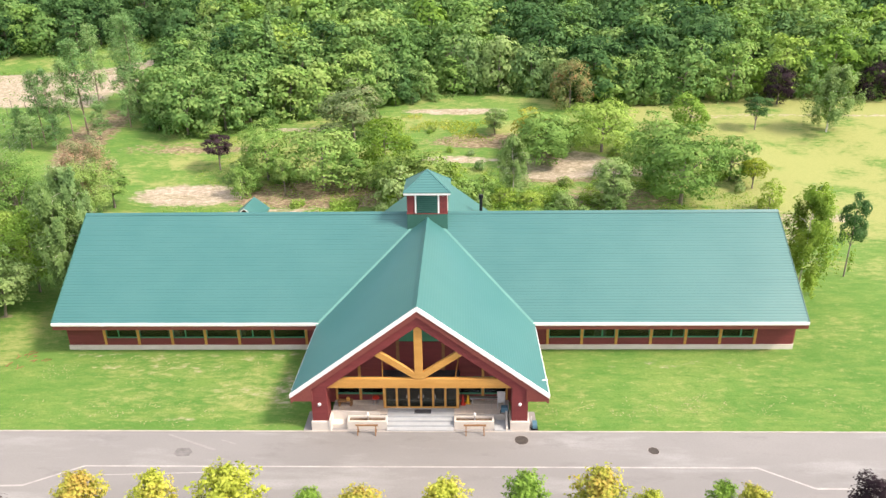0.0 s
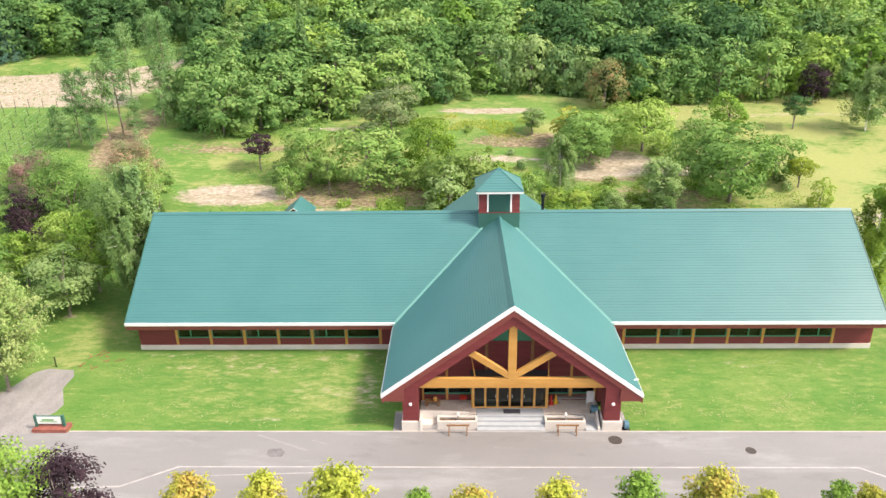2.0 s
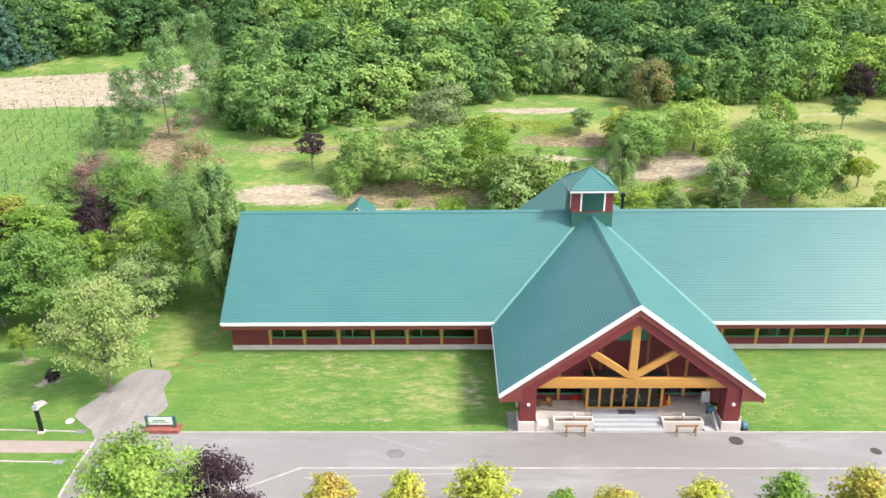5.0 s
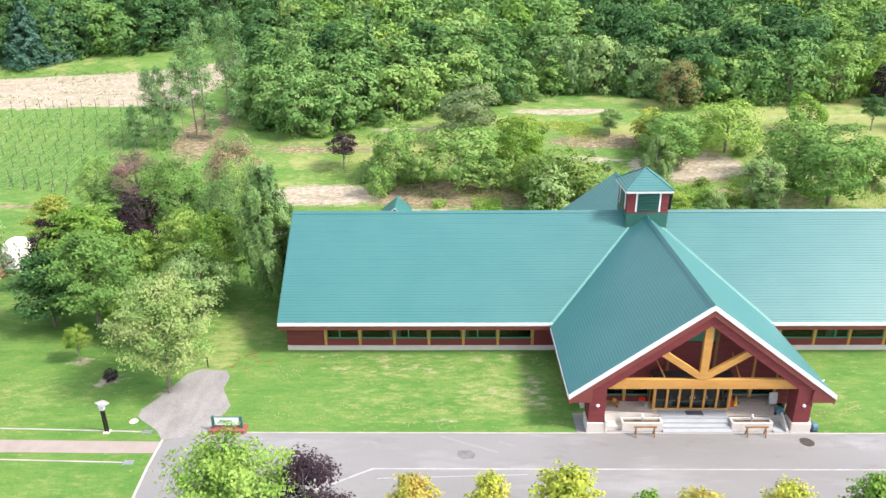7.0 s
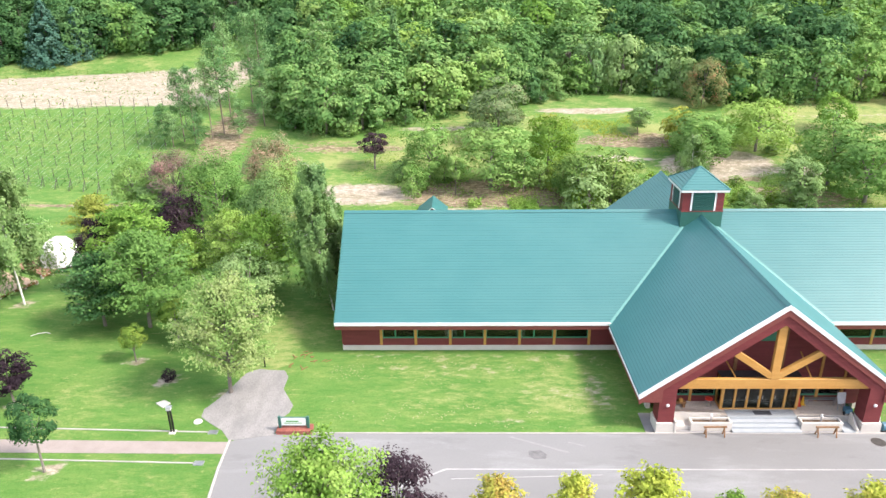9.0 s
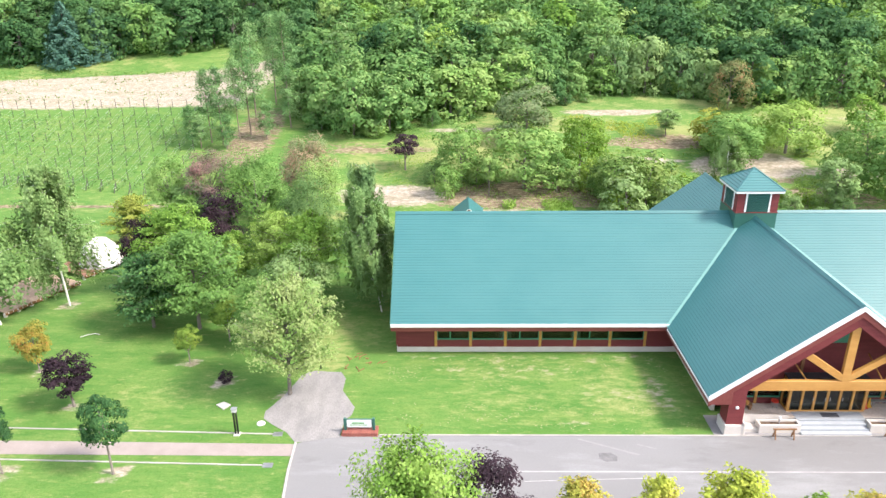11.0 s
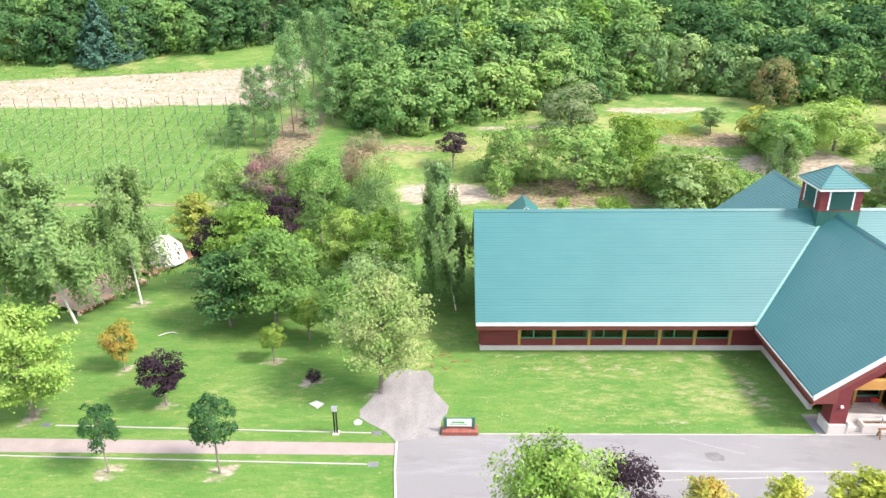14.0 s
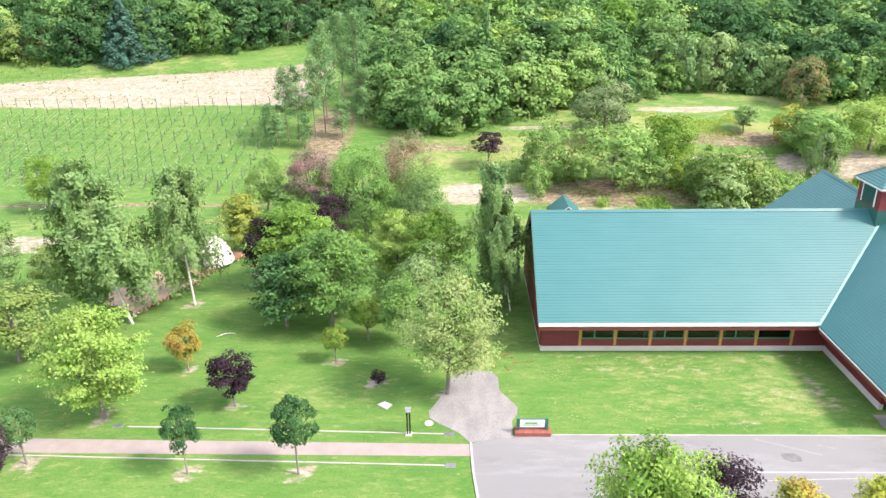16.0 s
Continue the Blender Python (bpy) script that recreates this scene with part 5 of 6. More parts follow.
# the grove beside the lodge
GROVE = "in the grove beside the lodge"
tree("ovate", "variegated", -38.2, -6.4, 10.0, 7.2, "on the lawn", lean=2.5)
tree("maple", "mid", -48.5, 4.0, 9.8, 8.2, GROVE, lean=2)
tree("maple", "deep", -52.7, 4.3, 7.6, 6.6, GROVE)
tree("maple", "lime", -53.2, 12.6, 9.4, 8.2, GROVE)
tree("maple", "lime", -47.6, 12.9, 6.4, 4.0, GROVE)
tree("broad", "purple", -57.0, 12.2, 8.0, 4.2, GROVE, lean=2)
tree("broad", "purple", -51.3, 21.0, 8.0, 5.2, GROVE)
tree("broad", "mid", -61.6, 32.6, 8.0, 5.8, GROVE)
tree("broad", "rose", -55.4, 30.5, 9.8, 6.4, GROVE)
tree("broad", "mid", -48.0, 23.6, 11.4, 7.6, GROVE)
tree("broad", "grey", -41.2, 19.0, 10.2, 6.2, GROVE)
tree("broad", "rosegreen", -43.8, 32.0, 11.0, 7.6, GROVE)
tree("maple", "goldolive", -61.4, 22.0, 7.2, 5.8, GROVE)
tree("broad", "mid", -41.7, 27.0, 9.0, 5.8, GROVE)
tree("maple", "lime", -39.6, 11.4, 9.0, 6.4, GROVE)
tree("maple", "lime", -43.4, 13.6, 8.3, 6.0, GROVE)
tree("birch", "pale", -32.8, 10.6, 13.6, 6.4, GROVE, lean=-7)
tree("broad", "grey", -39.9, 6.0, 6.9, 6.1, GROVE)
tree("birch", "grey", -32.6, 7.3, 12.4, 6.2, GROVE, lean=-8)
tree("birch", "grey", -62.5, 8.6, 13.8, 8.0, GROVE, lean=-3)
tree("birch", "grey", -66.9, 4.8, 15.2, 11.2, GROVE, lean=-11)
tree("maple", "lime", -62.7, -9.5, 9.6, 7.2, "on the lawn")
tree("broad", "orange", -58.9, -3.2, 4.4, 2.8, "on the lawn")
tree("broad", "purple", -53.7, -8.0, 4.4, 3.6, "on the lawn")
tree("sapling", "deep", -54.6, -15.4, 5.5, 2.1, "on the lawn")
tree("sapling", "deep", -47.5, -15.4, 6.2, 2.7, "on the lawn")
tree("sapling", "deep", -65.5, -14.5, 4.5, 2.1, "on the lawn")
tree("broad", "purple", -65.8, -17.2, 5.5, 2.8, "on the lawn")
tree("sapling", "goldolive", -47.3, -1.9, 3.5, 2.0, "on the lawn")
tree("sapling", "goldolive", -45.1, 1.7, 4.0, 2.8, GROVE)
tree("broad", "olive", -73.5, -1.7, 6.8, 7.1, "on the lawn")
tree("broad", "olive", -77.1, 11.2, 5.1, 4.7, GROVE)
tree("broad", "yellowgreen", -90.7, 34.6, 7.5, 5.8, GROVE)
tree("broad", "purple", -88.6, 34.6, 4.3, 2.5, GROVE)
tree("broad", "mid", -42.0, 0.8, 6.8, 4.3, GROVE)
tree("birch", "grey", -83.6, 11.2, 7.5, 8.2, GROVE)
tree("broad", "mid", -24.8, 45.6, 8.8, 6.3, "on the slope behind the lodge")
tree("broad", "mid", -16.2, 42.6, 9.4, 9.4, "on the slope behind the lodge")
tree("broad", "yellowgreen", -7.9, 46.7, 9.9, 6.8, "on the slope behind the lodge")
tree("broad", "rosegreen", -14.2, 60.0, 9.6, 8.6, "on the slope behind the lodge")
tree("sapling", "mid", -11.9, 40.8, 6.1, 3.5, "on the slope behind the lodge")
tree("broad", "olive", -5.3, 36.2, 7.5, 7.4, "on the slope behind the lodge")
tree("sapling", "mid", -21.1, 39.9, 6.0, 2.6, "on the slope behind the lodge")
tree("shrub", "mid", -27.0, 40.0, 5.1, 3.5, "on the slope behind the lodge")
tree("shrub", "grey", -4.6, 31.8, 6.2, 6.3, "on the slope behind the lodge")
tree("shrub", "olive", -1.1, 35.5, 7.1, 7.3, "on the slope behind the lodge")
tree("sapling", "purple", -33.0, 49.5, 5.8, 4.2, "on the slope behind the lodge")
tree("broad", "amber", 14.6, 58.0, 6.3, 5.4, "on the slope behind the lodge")
tree("broad", "mid", 15.3, 50.8, 7.2, 7.2, "on the slope behind the lodge")
tree("broad", "mid", 16.0, 53.9, 7.0, 8.0, "on the slope behind the lodge")
tree("broad", "lime", 24.7, 54.6, 9.0, 8.3, "on the slope behind the lodge")
tree("broad", "mid", 30.1, 42.5, 10.2, 8.6, "on the slope behind the lodge")
tree("broad", "mid", 31.6, 35.8, 10.4, 9.4, "on the slope behind the lodge")
tree("broad", "mid", 40.9, 44.5, 6.9, 5.6, "on the slope behind the lodge")
tree("broad", "lime", 40.2, 62.0, 6.6, 5.0, "on the slope behind the lodge")
tree("young", "grey", 22.2, 34.1, 7.7, 5.7, "on the slope behind the lodge")
tree("birch", "grey", 10.0, 38.6, 8.2, 6.4, "on the slope behind the lodge")
tree("young", "grey", 8.7, 62.5, 4.8, 4.4, "on the slope behind the lodge")
tree("sapling", "deep", 51.1, 63.0, 6.0, 3.9, "on the slope behind the lodge")
tree("birch", "grey", 62.1, 61.7, 10.7, 9.6, "on the slope behind the lodge")
tree("broad", "purple", 59.2, 74.6, 7.2, 4.9, "on the slope behind the lodge")
tree("broad", "purple", 77.0, 77.4, 7.6, 5.2, "on the slope behind the lodge")
tree("sapling", "yellow", 42.9, 41.3, 4.4, 3.5, "on the slope behind the lodge")
tree("shrub", "yellowgreen", 42.0, 33.3, 4.1, 3.0, "on the slope behind the lodge")
tree("birch", "yellowgreen", 35.5, 10.2, 11.0, 7.4, "beside the lodge")
tree("sapling", "deep", 42.1, 14.5, 9.5, 2.6, "beside the lodge")
tree("spruce", "blue", -111.0, 108.5, 13.4, 12.5, "on the slope behind the lodge")
tree("spruce", "blue", -105.8, 111.5, 11.0, 9.0, "on the slope behind the lodge")
# trees before the road
for hue, x, h, w in (("amber", -18.8, 4.1, 3.2), ("gold", -14.8, 4.3, 2.7), ("gold", -10.5, 4.8, 4.2), ("lime", -5.8, 3.0, 2.2), ("amber", -2.9, 3.0, 3.0), ("gold", 1.9, 3.6, 3.2),
                     ("lime", 6.4, 4.2, 2.8), ("amber", 10.6, 4.4, 3.4), ("gold", 13.4, 3.1, 2.2), ("lime", 17.5, 3.7, 2.0), ("amber", 19.2, 3.4, 2.2)):
    tree("pointed", hue, x, -20.6, h, w, "in a row before the road", "trees before the road")
tree("spreading", "lime", -27.8, -23.9, 9.1, 7.0, "before the road")
tree("broad", "purple", -24.2, -23.5, 7.9, 4.7, "before the road")
tree("broad", "purple", 25.7, -20.6, 4.0, 2.6, "before the road")

# ---- woods on the hill ----
wood_rng = random.Random(12)
EDGE = ((-170, 105), (-131, 106.5), (-102, 111), (-78, 117), (-64, 119), (-57.5, 101), (-55.5, 91), (-52.5, 73), (-49, 64), (-44.4, 61), (-39.7, 61), (-34.3, 64.5), (-27.9, 67.5), (-18, 72), (-5, 78), (9, 84), (19, 80), (27, 75), (36, 73.5), (50, 76), (60, 79), (80, 79), (112, 81))


def wood_edge(x):
    """How near the woods come to the lodge."""
    return float(np.interp(x, [p[0] for p in EDGE], [p[1] for p in EDGE]))


def edge_gap(x, y):
    """The way from a place in the woods to their edge."""
    best = 1e9
    for (x0, y0), (x1, y1) in zip(EDGE, EDGE[1:]):
        f = ((x - x0) * (x1 - x0) + (y - y0) * (y1 - y0)) / ((x1 - x0) ** 2 + (y1 - y0) ** 2)
        f = max(0.0, min(1.0, f))
        best = min(best, math.hypot(x - x0 - f * (x1 - x0), y - y0 - f * (y1 - y0)))
    return best


def in_woods(x, y):
    half = 0.62 * (y + 56) + 14
    return -half - 36 < x < half + 2


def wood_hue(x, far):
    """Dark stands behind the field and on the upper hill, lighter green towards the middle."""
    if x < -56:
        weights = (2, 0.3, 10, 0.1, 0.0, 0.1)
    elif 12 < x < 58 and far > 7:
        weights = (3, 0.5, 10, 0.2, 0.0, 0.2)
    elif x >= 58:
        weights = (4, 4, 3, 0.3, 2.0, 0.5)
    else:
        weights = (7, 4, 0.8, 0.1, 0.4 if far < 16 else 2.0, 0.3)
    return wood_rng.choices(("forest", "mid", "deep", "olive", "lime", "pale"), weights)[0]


# the front rank stands close along the edge
for (x0, y0), (x1, y1) in zip(EDGE, EDGE[1:]):
    run = math.hypot(x1 - x0, y1 - y0)
    ranks = max(1, round(run / 5.4))
    for i in range(ranks):
        f = (i + wood_rng.uniform(0.25, 0.75)) / ranks
        back = wood_rng.uniform(1.2, 3.2)
        px, py = x0 + (x1 - x0) * f - (y1 - y0) / run * back, y0 + (y1 - y0) * f + (x1 - x0) / run * back
        if in_woods(px, py) and not (2 < px < 26 and py < 90):
            h = wood_rng.uniform(9.5, 12.0) if wood_rng.random() < 0.78 else wood_rng.uniform(6, 8)
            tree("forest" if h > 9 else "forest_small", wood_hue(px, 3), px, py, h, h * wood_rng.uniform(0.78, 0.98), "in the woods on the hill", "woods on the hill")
# low growth skirts their foot
for (x0, y0), (x1, y1) in zip(EDGE, EDGE[1:]):
    run = math.hypot(x1 - x0, y1 - y0)
    for i in range(round(run / 4.6)):
        f = wood_rng.random()
        back = wood_rng.uniform(-0.6, 1.2)
        px, py = x0 + (x1 - x0) * f - (y1 - y0) / run * back, y0 + (y1 - y0) * f + (x1 - x0) / run * back
        if in_woods(px, py):
            h = wood_rng.uniform(1.6, 3.6)
            tree("shrub", wood_hue(px, 3), px, py, h, h * wood_rng.uniform(1.0, 1.5), "along the edge of the woods", "shrubs along the woods")
rows = 0
y = 62.0
while y < 148:
    x = -175.0 + (3.5 if rows % 2 else 0)
    while x < 105:
        px, py = x + wood_rng.uniform(-2.0, 2.0), y + wood_rng.uniform(-1.6, 1.6)
        edge = wood_edge(px)
        far = edge_gap(px, py)
        if py > edge and far > 7.5 and py < max(edge + 46, 140) and in_woods(px, py) and not (4 < px < 20 and py < 88):
            h = wood_rng.uniform(10, 13.5)
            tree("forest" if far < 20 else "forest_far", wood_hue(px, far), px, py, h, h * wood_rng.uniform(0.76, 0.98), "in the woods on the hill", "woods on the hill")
        x += 7.0
    rows += 1
    y += 6.2
# airy trees and a rust-tipped one where the woods stand back
for kind, hue, x, y, h, w in (("forest", "pale", 4.6, 85.0, 12.0, 7.2), ("forest", "grey", 10.4, 84.5, 13.0, 9.0), ("forest", "pale", 16.4, 83.0, 11.4, 7.4), ("forest_small", "grey", 20.5, 82.0, 8.6, 6.6), ("slope", "rusty", 22.4, 73.6, 9.6, 7.4)):
    tree(kind, hue, x, y, h, w, "at the edge of the woods")
tree("spruce", "larch", -32.2, 82.0, 15.5, 6.6, "among the woods on the hill")

# ---- vineyard ----
post_mesh = None
for i in range(24):
    for j in range(7):
        x, y = -66.5 - i * 2.15, 41.5 + j * 4.9 + (i * 0.35 if j == 0 else 0)
        z = land(x, y)
        e = thing("vineyard_post", "thin dark vineyard post with a few tied vines", "post", (x, y, z), group="vineyard posts")
        if post_mesh is None:
            post_mesh = part("post", disc(0, 0, -0.1, 1.6, 0.05, 0.045, 6), VINE_POST, e).data
            brace_mesh = part("brace", bar((0, -0.9, 0), (0, 0, 1.35), 0.08, 0.08), VINE_POST, e).data
        else:
            share("post", post_mesh, e)
            if j == 0:
                share("brace", brace_mesh, e)
vines = []
vr = np.random.default_rng(5)
for i in range(24):
    n = 260
    x = -66.5 - i * 2.15
    ys = vr.uniform(42, 71, n)
    vines.append(np.stack([x + vr.normal(size=n) * 0.12, ys, np.array([land(x, v) for v in ys]) + vr.uniform(0.1, 0.9, n) ** 1.4], axis=1))
vp = np.concatenate(vines)
tagged(new("vines", quads_mesh("vines", leaves(vr, vp, vr.normal(size=(len(vp), 3)) + (0, 0, 0.6), 0.15), LEAF["pale"])), "low green vines in rows across the field", "vines", kind="stuff")
bm = bmesh.new()
for i in range(24):
    x = -66.5 - i * 2.15
    for j in range(6):
        y0, y1 = 41.5 + j * 4.9, 41.5 + (j + 1) * 4.9
        for dz in (0.7, 1.2):
            bar((x, y0, land(x, y0) + dz), (x, y1, land(x, y1) + dz), 0.012, 0.012, bm=bm)
tagged(part("vine_wires", bm, STEEL), "thin steel wires strung between the vineyard posts", "wires", kind="stuff")
for i in range(30):
    x = -66 - i * 2.6
    y = 75.0 + 0.02 * (-x - 66)
    e = thing("fence_post", "dark wooden field fence post", "post", (x, y, land(x, y)), group="field fence posts")
    share("post", post_mesh, e)

# ---- tent on its deck ----
def deck(p, q, depth, z, label, wood):
    p, q = Vector((*p, z)), Vector((*q, z))
    d = (q - p).normalized()
    side = Vector((-d.y, d.x, 0))
    e = thing("deck", label, "deck")
    n = max(3, round((q - p).length / 0.28))
    for i in range(n):
        c = p.lerp(q, (i + 0.5) / n)
        w = (q - p).length / n
        part("board", bar(c, c + side * depth, w * 0.93, 0.05), wood, e)
    part("edge_beam", bar(p - d * 0.05 + Vector((0, 0, -0.14)), q + d * 0.05 + Vector((0, 0, -0.14)), 0.12, 0.20), DARK_TIMBER, e)
    bulbs = max(6, round((q - p).length / 0.45))
    for i in range(bulbs):
        c = p.lerp(q, (i + 0.5) / bulbs) - side * 0.09
        part("bulb", disc(c.x, c.y, z - 0.12, z - 0.02, 0.045, 0.03, 8), WHITE_PAINT, e, "small white light bulb on the edge")
    for i in range(7):
        c = p.lerp(q, i / 6) + side * 0.1
        part("foot", box(c.x - 0.12, c.x + 0.12, c.y - 0.12, c.y + 0.12, -0.1, z - 0.05), PALE_CONCRETE, e)


deck((-67.2, 6.2), (-63.8, 13.2), 5.6, 0.42, "tan timber deck on pale blocks under the birches", DECK_TAN)
deck((-64.0, 14.6), (-61.0, 20.4), 5.0, 0.42, "brown timber deck under the white tent", DECK_WOOD)
tent = thing("dome_tent", "white canvas dome tent on a timber deck", "tent", (-63.9, 18.4, 0.445))
bm = bmesh.new()
bmesh.ops.create_icosphere(bm, subdivisions=2, radius=2.2)
bmesh.ops.scale(bm, vec=(1, 1, 1.3), verts=bm.verts)
bmesh.ops.bisect_plane(bm, geom=bm.verts[:] + bm.edges[:] + bm.faces[:], plane_co=(0, 0, 0), plane_no=(0, 0, -1), clear_outer=True)
part("canvas", bm, CANVAS, tent)
part("door", prism([(-0.7, 0), (0.7, 0), (0.7, 1.3), (0, 1.9), (-0.7, 1.3)], -2.17, -1.9, "y"), GREY_PLASTIC, tent)
part("skirt", disc(0, 0, -0.02, 0.12, 2.25, 2.22, 24), GREY_PLASTIC, tent)

# ---- sign board, garden lamp, bollard, slabs ----
sign = thing("sign_board", "green-framed notice board on a red brick base", "sign board", (-32.35, -11.12, 0))
for i in range(11):
    for j in range(3):
        for k in range(3):
            if k == 1 and j < 2 and 0 < i < 10:
                continue
            x = -1.22 + i * 0.222 + (0.0 if j % 2 else 0.05)
            part("brick", box(x, x + 0.21, -0.42 + k * 0.29, -0.42 + k * 0.29 + 0.28, j * 0.1 - 0.02 * (j == 0), j * 0.1 + 0.09), BRICK_RED, sign)
part("core", box(-1.18, 1.22, -0.38, 0.40, -0.02, 0.27), SOIL, sign)
for x in (-0.98, 0.98):
    part("post", box(x - 0.09, x + 0.09, -0.09, 0.09, 0.29, 1.22, 0.015), GREEN_CLAD, sign)
part("frame", box(-0.89, 0.89, -0.05, 0.05, 0.48, 1.16, 0.01), GREEN_CLAD, sign)
face = part("board", box(-0.84, 0.84, -0.075, -0.052, 0.53, 1.12), BOARD_PRINT, sign, "pale printed board")
part("green_bar", box(-0.5, 0.35, -0.082, -0.0755, 0.80, 0.92), BOARD_GREEN, face)
part("green_bar", box(-0.66, 0.55, -0.082, -0.0755, 0.68, 0.74), BOARD_GREEN, face)
lampost = thing("garden_lamp", "black square garden lamp post with a pale cap", "garden lamp", (-40.77, -11.3, 0))
part("foot", box(-0.22, 0.22, -0.22, 0.22, -0.05, 0.08, 0.01), PALE_CONCRETE, lampost)
for x in (-0.09, 0.09):
    part("post", box(x - 0.05, x + 0.05, -0.07, 0.07, 0.08, 2.0, 0.01), BLACK_METAL, lampost)
part("lamp_box", box(-0.16, 0.16, -0.12, 0.12, 1.85, 2.10, 0.01), GREY_PLASTIC, lampost)
part("cap", box(-0.2, 0.2, -0.16, 0.16, 2.10, 2.14, 0.01), STEEL, lampost)
boll = thing("bollard", "thin black bollard at the end of the asphalt", "bollard", (-36.5, -2.75, 0))
part("post", disc(0, 0, -0.05, 0.85, 0.05, n=10), BLACK_METAL, boll)
part("cap", disc(0, 0, 0.85, 0.9, 0.065, 0.04, n=10), BLACK_METAL, boll)
slab = part("paving_slab", prism([(-43.3, -7.87), (-42.82, -7.5), (-42.22, -7.86), (-42.59, -8.43)], -0.03, 0.09, "z"), PALE_CONCRETE)
tagged(slab, "pale square concrete slab lying in the grass", "slab")
bm = disc(-39.45, -10.05, -0.03, 0.07, 0.34, 0.27, 11)
tagged(part("flat_stone", bm, STONE), "low flat grey stone beside the asphalt", "stone")
grate = tagged(part("drain_grate", box(-61.65, -60.95, -10.65, -10.2, -0.02, 0.05, 0.01), STEEL), "small grey steel drain grate in the lawn", "drain grate")
verts, faces = [], []
tube(verts, faces, [np.array(p) for p in ((-58.4, 2.3, 0.05), (-57.9, 2.7, 0.10), (-57.3, 2.9, 0.09), (-56.9, 2.8, 0.04))], (0.02, 0.04, 0.04, 0.02))
me = bpy.data.meshes.new("fallen_branch")
me.from_pydata(verts, [], faces)
me.materials.append(BIRCH_BARK)
tagged(new("fallen_branch", me), "pale bare branch lying on the grass", "branch")
bm = bmesh.new()
bmesh.ops.create_icosphere(bm, subdivisions=3, radius=0.6)
for v in bm.verts:
    v.co *= 1 + 0.28 * noise.noise(v.co * 1.7 + Vector((4, 0, 2)))
    v.co.z *= 0.62
    v.co.x *= 1.25
rock = tagged(part("boulder", bm, STONE), "weathered grey boulder lying on the lawn", "boulder")
rock.matrix_basis = pose(-75.3, 1.6, 0.16)
# dry twigs scattered past the end of the asphalt
twig_rng = random.Random(8)
bm = bmesh.new()
for i in range(20):
    x, y, a, n = twig_rng.uniform(-34.6, -31.6), twig_rng.uniform(-3.6, -0.4), twig_rng.uniform(0, 3.14), twig_rng.uniform(0.2, 0.6)
    bar((x, y, 0.03), (x + n * math.cos(a), y + n * math.sin(a), 0.06), 0.05, 0.04, bm=bm)
tagged(part("twigs", bm, DARK_TIMBER), "dry brown twigs scattered on the grass", "twigs", kind="stuff")
tree("shrub", "purple", -43.6, -4.6, 0.9, 1.2, "on the lawn")
for x, y, h, w in ((-59.2, 63.0, 15.5, 7.6), (-60.4, 60.6, 13.0, 5.2), (-62.7, 59.1, 12.0, 5.4), (-64.6, 59.4, 11.6, 5.2), (-60.2, 70.4, 16.0, 6.6), (-58.6, 79.0, 16.0, 7.4), (-55.4, 75.0, 17.0, 7.0),
                   (-54.3, 72.5, 7.5, 5.0), (-56.1, 60.9, 6.3, 4.6), (-65.6, 57.2, 5.5, 4.2), (-67.0, 57.6, 6.4, 3.8), (-53.2, 66.0, 9.5, 5.4), (-61.5, 57.0, 5.4, 4.4)):
    tree("larch", "larch", x, y, h, w, "beside the vineyard", "larches by the vineyard")
# thicket on the slope
thicket = random.Random(3)
for i in range(15):
    x, y = thicket.uniform(-9, 6), thicket.uniform(32, 44)
    tree("shrub", thicket.choice(("mid", "lime", "grey", "yellowgreen", "mid")), x, y, thicket.uniform(2.2, 4.4), thicket.uniform(2.5, 4.5), "in the thicket behind the lodge", "thicket behind the lodge")
for x, y, h, w, hue in ((-26.2, 41.6, 3.2, 3.2, "mid"), (-22.6, 44.6, 3.6, 3.8, "mid"), (-13.4, 45.4, 3.4, 4.0, "grey"), (-9.6, 42.2, 3.8, 3.8, "mid"), (-28.6, 45.0, 3.4, 3.0, "grey")):
    tree("shrub", hue, x, y, h, w, "in the thicket behind the lodge", "thicket behind the lodge")
for i in range(14):
    x, y = thicket.uniform(8, 24), thicket.uniform(28, 39)
    tree("shrub", thicket.choice(("mid", "grey", "yellowgreen", "grey")), x, y, thicket.uniform(1.4, 3.2), thicket.uniform(2.0, 3.8), "in the thicket behind the lodge", "thicket behind the lodge")
for i in range(130):
    x, y = thicket.uniform(-34, 44), thicket.uniform(28, 66)
    if noise.noise(Vector((x * 0.15, y * 0.2, 8.0))) > -0.05 and straw_at(x, y) < 0.25 and soil_at(x, y) < 0.45 and not (-42 < x < -16 and y > 44) and not (-34 < x < -16 and y < 40):
        h = thicket.uniform(0.6, 1.6)
        tree("bush", thicket.choice(("lime", "yellowgreen", "olive", "mid", "grey", "pale")), x, y, h, h * thicket.uniform(1.0, 1.7), "on the slope behind the lodge", "bushes on the slope")

# more of the grove
for i in range(8):
    x, y = thicket.uniform(-58, -41), thicket.uniform(26, 36)
    tree("broad", thicket.choice(("mid", "grey", "lime", "mid")), x, y, thicket.uniform(4.5, 7.5), thicket.uniform(4, 5.6), GROVE)

# ---- weeds and tall grass on the slope ----
wr = np.random.default_rng(9)


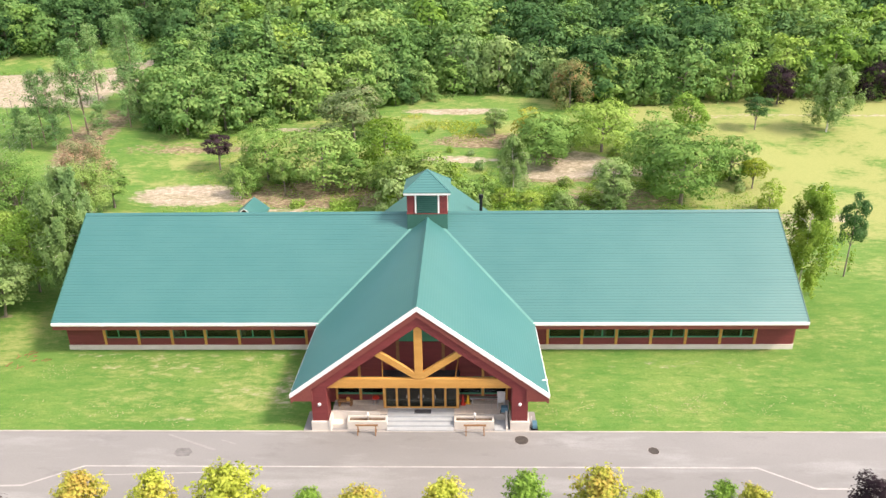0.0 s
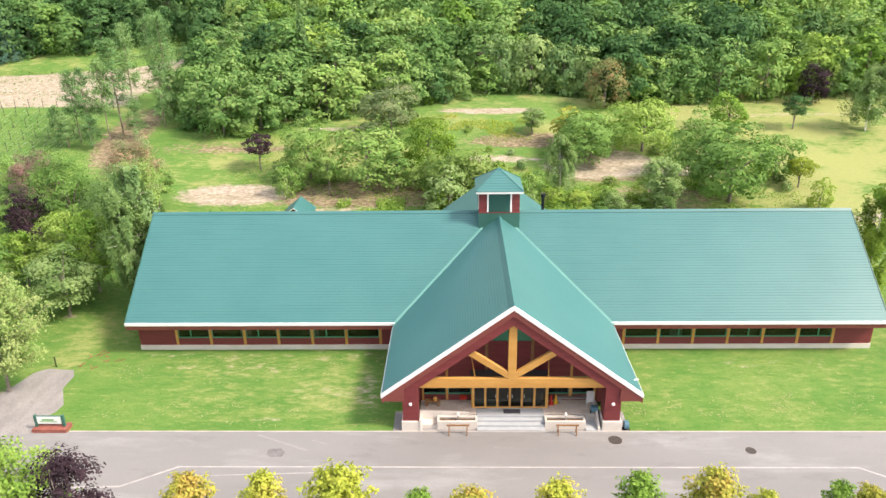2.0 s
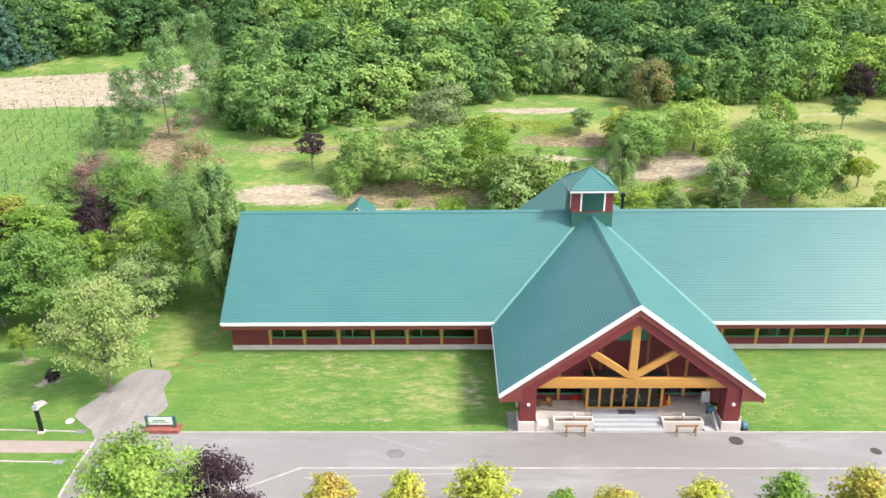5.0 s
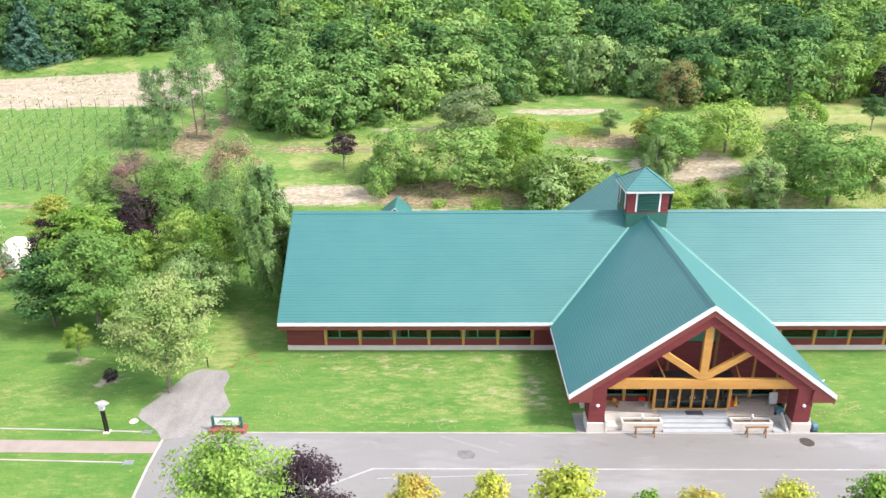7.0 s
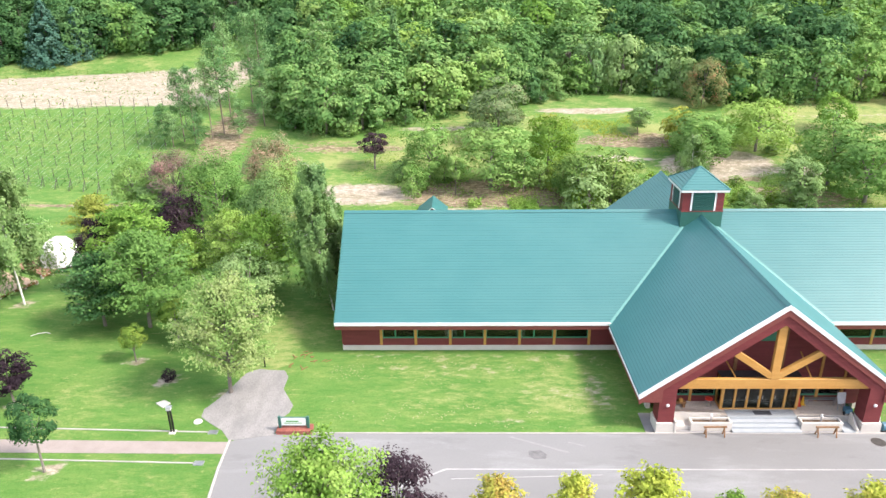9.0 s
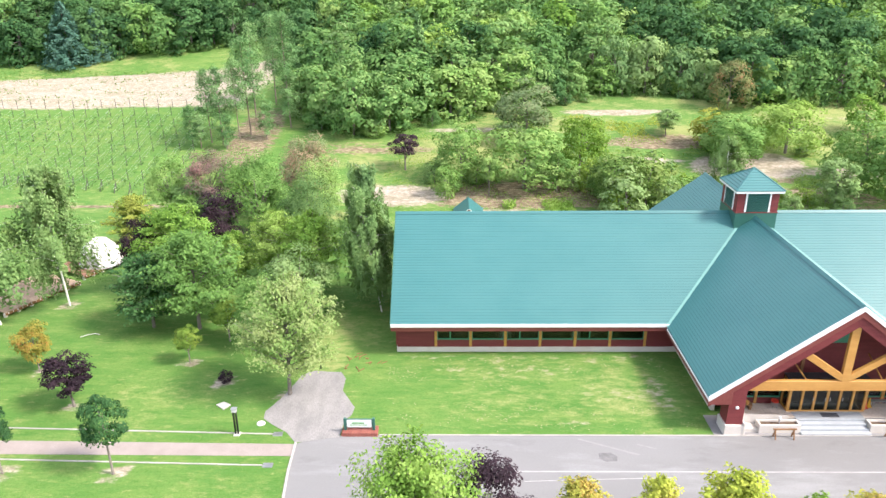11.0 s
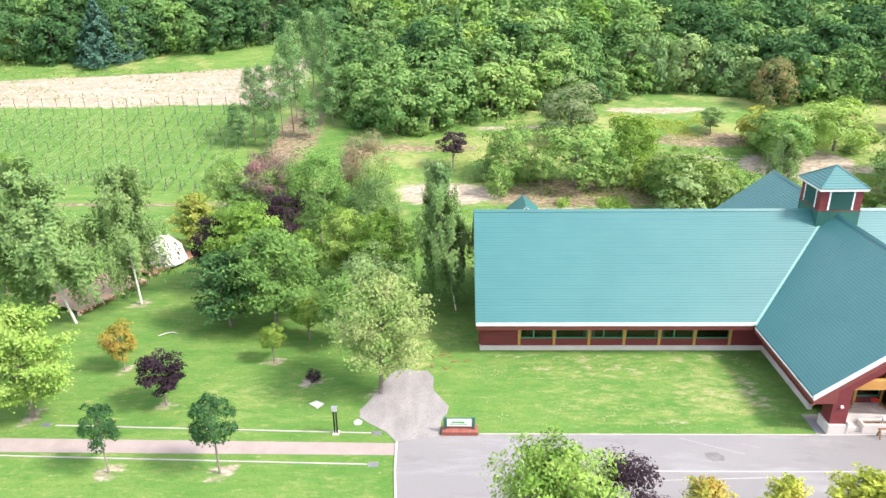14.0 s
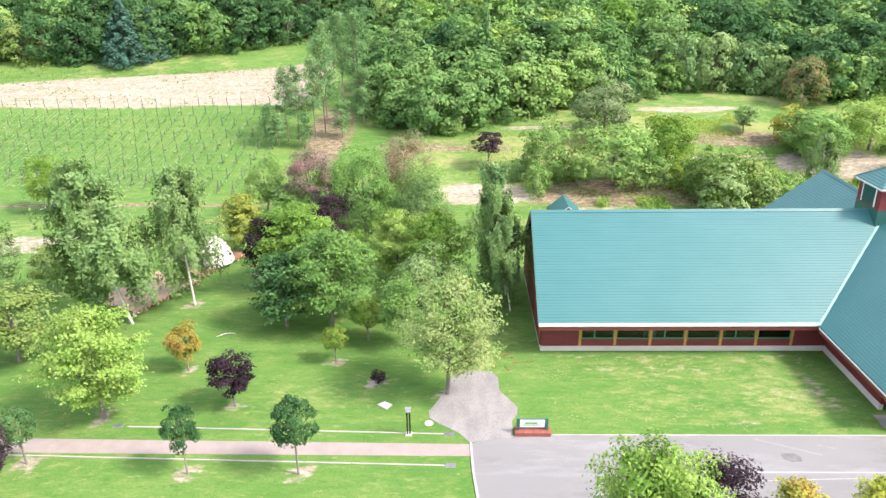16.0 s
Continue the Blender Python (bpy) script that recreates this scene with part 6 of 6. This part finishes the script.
def weeds(name, n, x0, x1, y0, y1, hue, size, high, label, thin=0.0):
    x, y = wr.uniform(x0, x1, n), wr.uniform(y0, y1, n)
    keep = np.array([noise.noise(Vector((a * 0.16, b * 0.22, 5.0 + len(name)))) > thin and (straw_at(a, b) < 0.6 or name == "field_tufts" and noise.noise(Vector((a * 0.1, b * 0.5, 2.0))) > 0.12) and (name != "undergrowth" or b > wood_edge(a) - 2.2 + 1.5 * noise.noise(Vector((a * 0.3, 0, 4.0)))) for a, b in zip(x, y)])
    x, y = x[keep], y[keep]
    z = np.array([land(a, b) for a, b in zip(x, y)]) + wr.uniform(0.02, 1, len(x)) ** 1.6 * high
    nor = wr.normal(size=(len(x), 3)) + np.array((0, -0.5, 0.6))
    tagged(new(name, quads_mesh(name, leaves(wr, np.stack([x, y, z], axis=1), nor, size, 0.45), LEAF[hue])), label, "weeds", kind="stuff")


weeds("tall_grass", 24000, -36, 46, 25, 62, "mid", 0.11, 0.35, "rough tall grass over the slope behind the lodge", -0.05)
weeds("weeds", 30000, -36, 42, 27, 62, "yellowgreen", 0.12, 0.6, "yellow-green weeds in patches on the slope", 0.08)
weeds("nettles", 5200, -19.5, -10.5, 31.5, 37.0, "lime", 0.16, 0.8, "bright green nettles on the bank behind the lodge", -0.25)
weeds("goldenrod", 5200, -8, 9, 61, 70, "yellow", 0.13, 0.5, "yellow goldenrod in drifts on the slope", 0.16)
weeds("scrub", 9000, 7, 31, 26, 44, "lime", 0.15, 0.7, "bright rank growth on the bank behind the lodge", 0.02)
weeds("undergrowth", 15000, -50, 90, 60, 84, "forest", 0.20, 1.3, "green undergrowth along the edge of the woods", 0.0)
weeds("undergrowth", 12000, -135, -50, 103, 122, "mid", 0.26, 1.3, "green undergrowth along the edge of the woods", 0.05)
weeds("field_tufts", 4500, -140, -64, 77, 104, "olive", 0.20, 0.35, "sparse dry tufts over the bare field", -9.0)

# clover and cuttings on the lawn
n = 1500
cx = np.concatenate([wr.uniform(8.5, 34, n), wr.uniform(-31, -9, n)])
cy = np.concatenate([wr.normal(-8.2, 1.3, n), wr.normal(-9.3, 1.0, n // 2), wr.normal(-3.2, 1.1, n - n // 2)])
keep = np.array([noise.noise(Vector((a * 0.7, b * 0.9, 7.7))) > 0.18 and -11.2 < b < -0.3 for a, b in zip(cx, cy)])
pts = np.stack([cx[keep], cy[keep], np.full(keep.sum(), 0.03)], axis=1)
tagged(new("clover_flowers", quads_mesh("clover_flowers", leaves(wr, pts, wr.normal(size=pts.shape) * 0.3 + (0, 0, 1), 0.06, 0.7), CLOVER)), "pale clover flowers and cuttings scattered on the lawn", "flowers", kind="stuff")
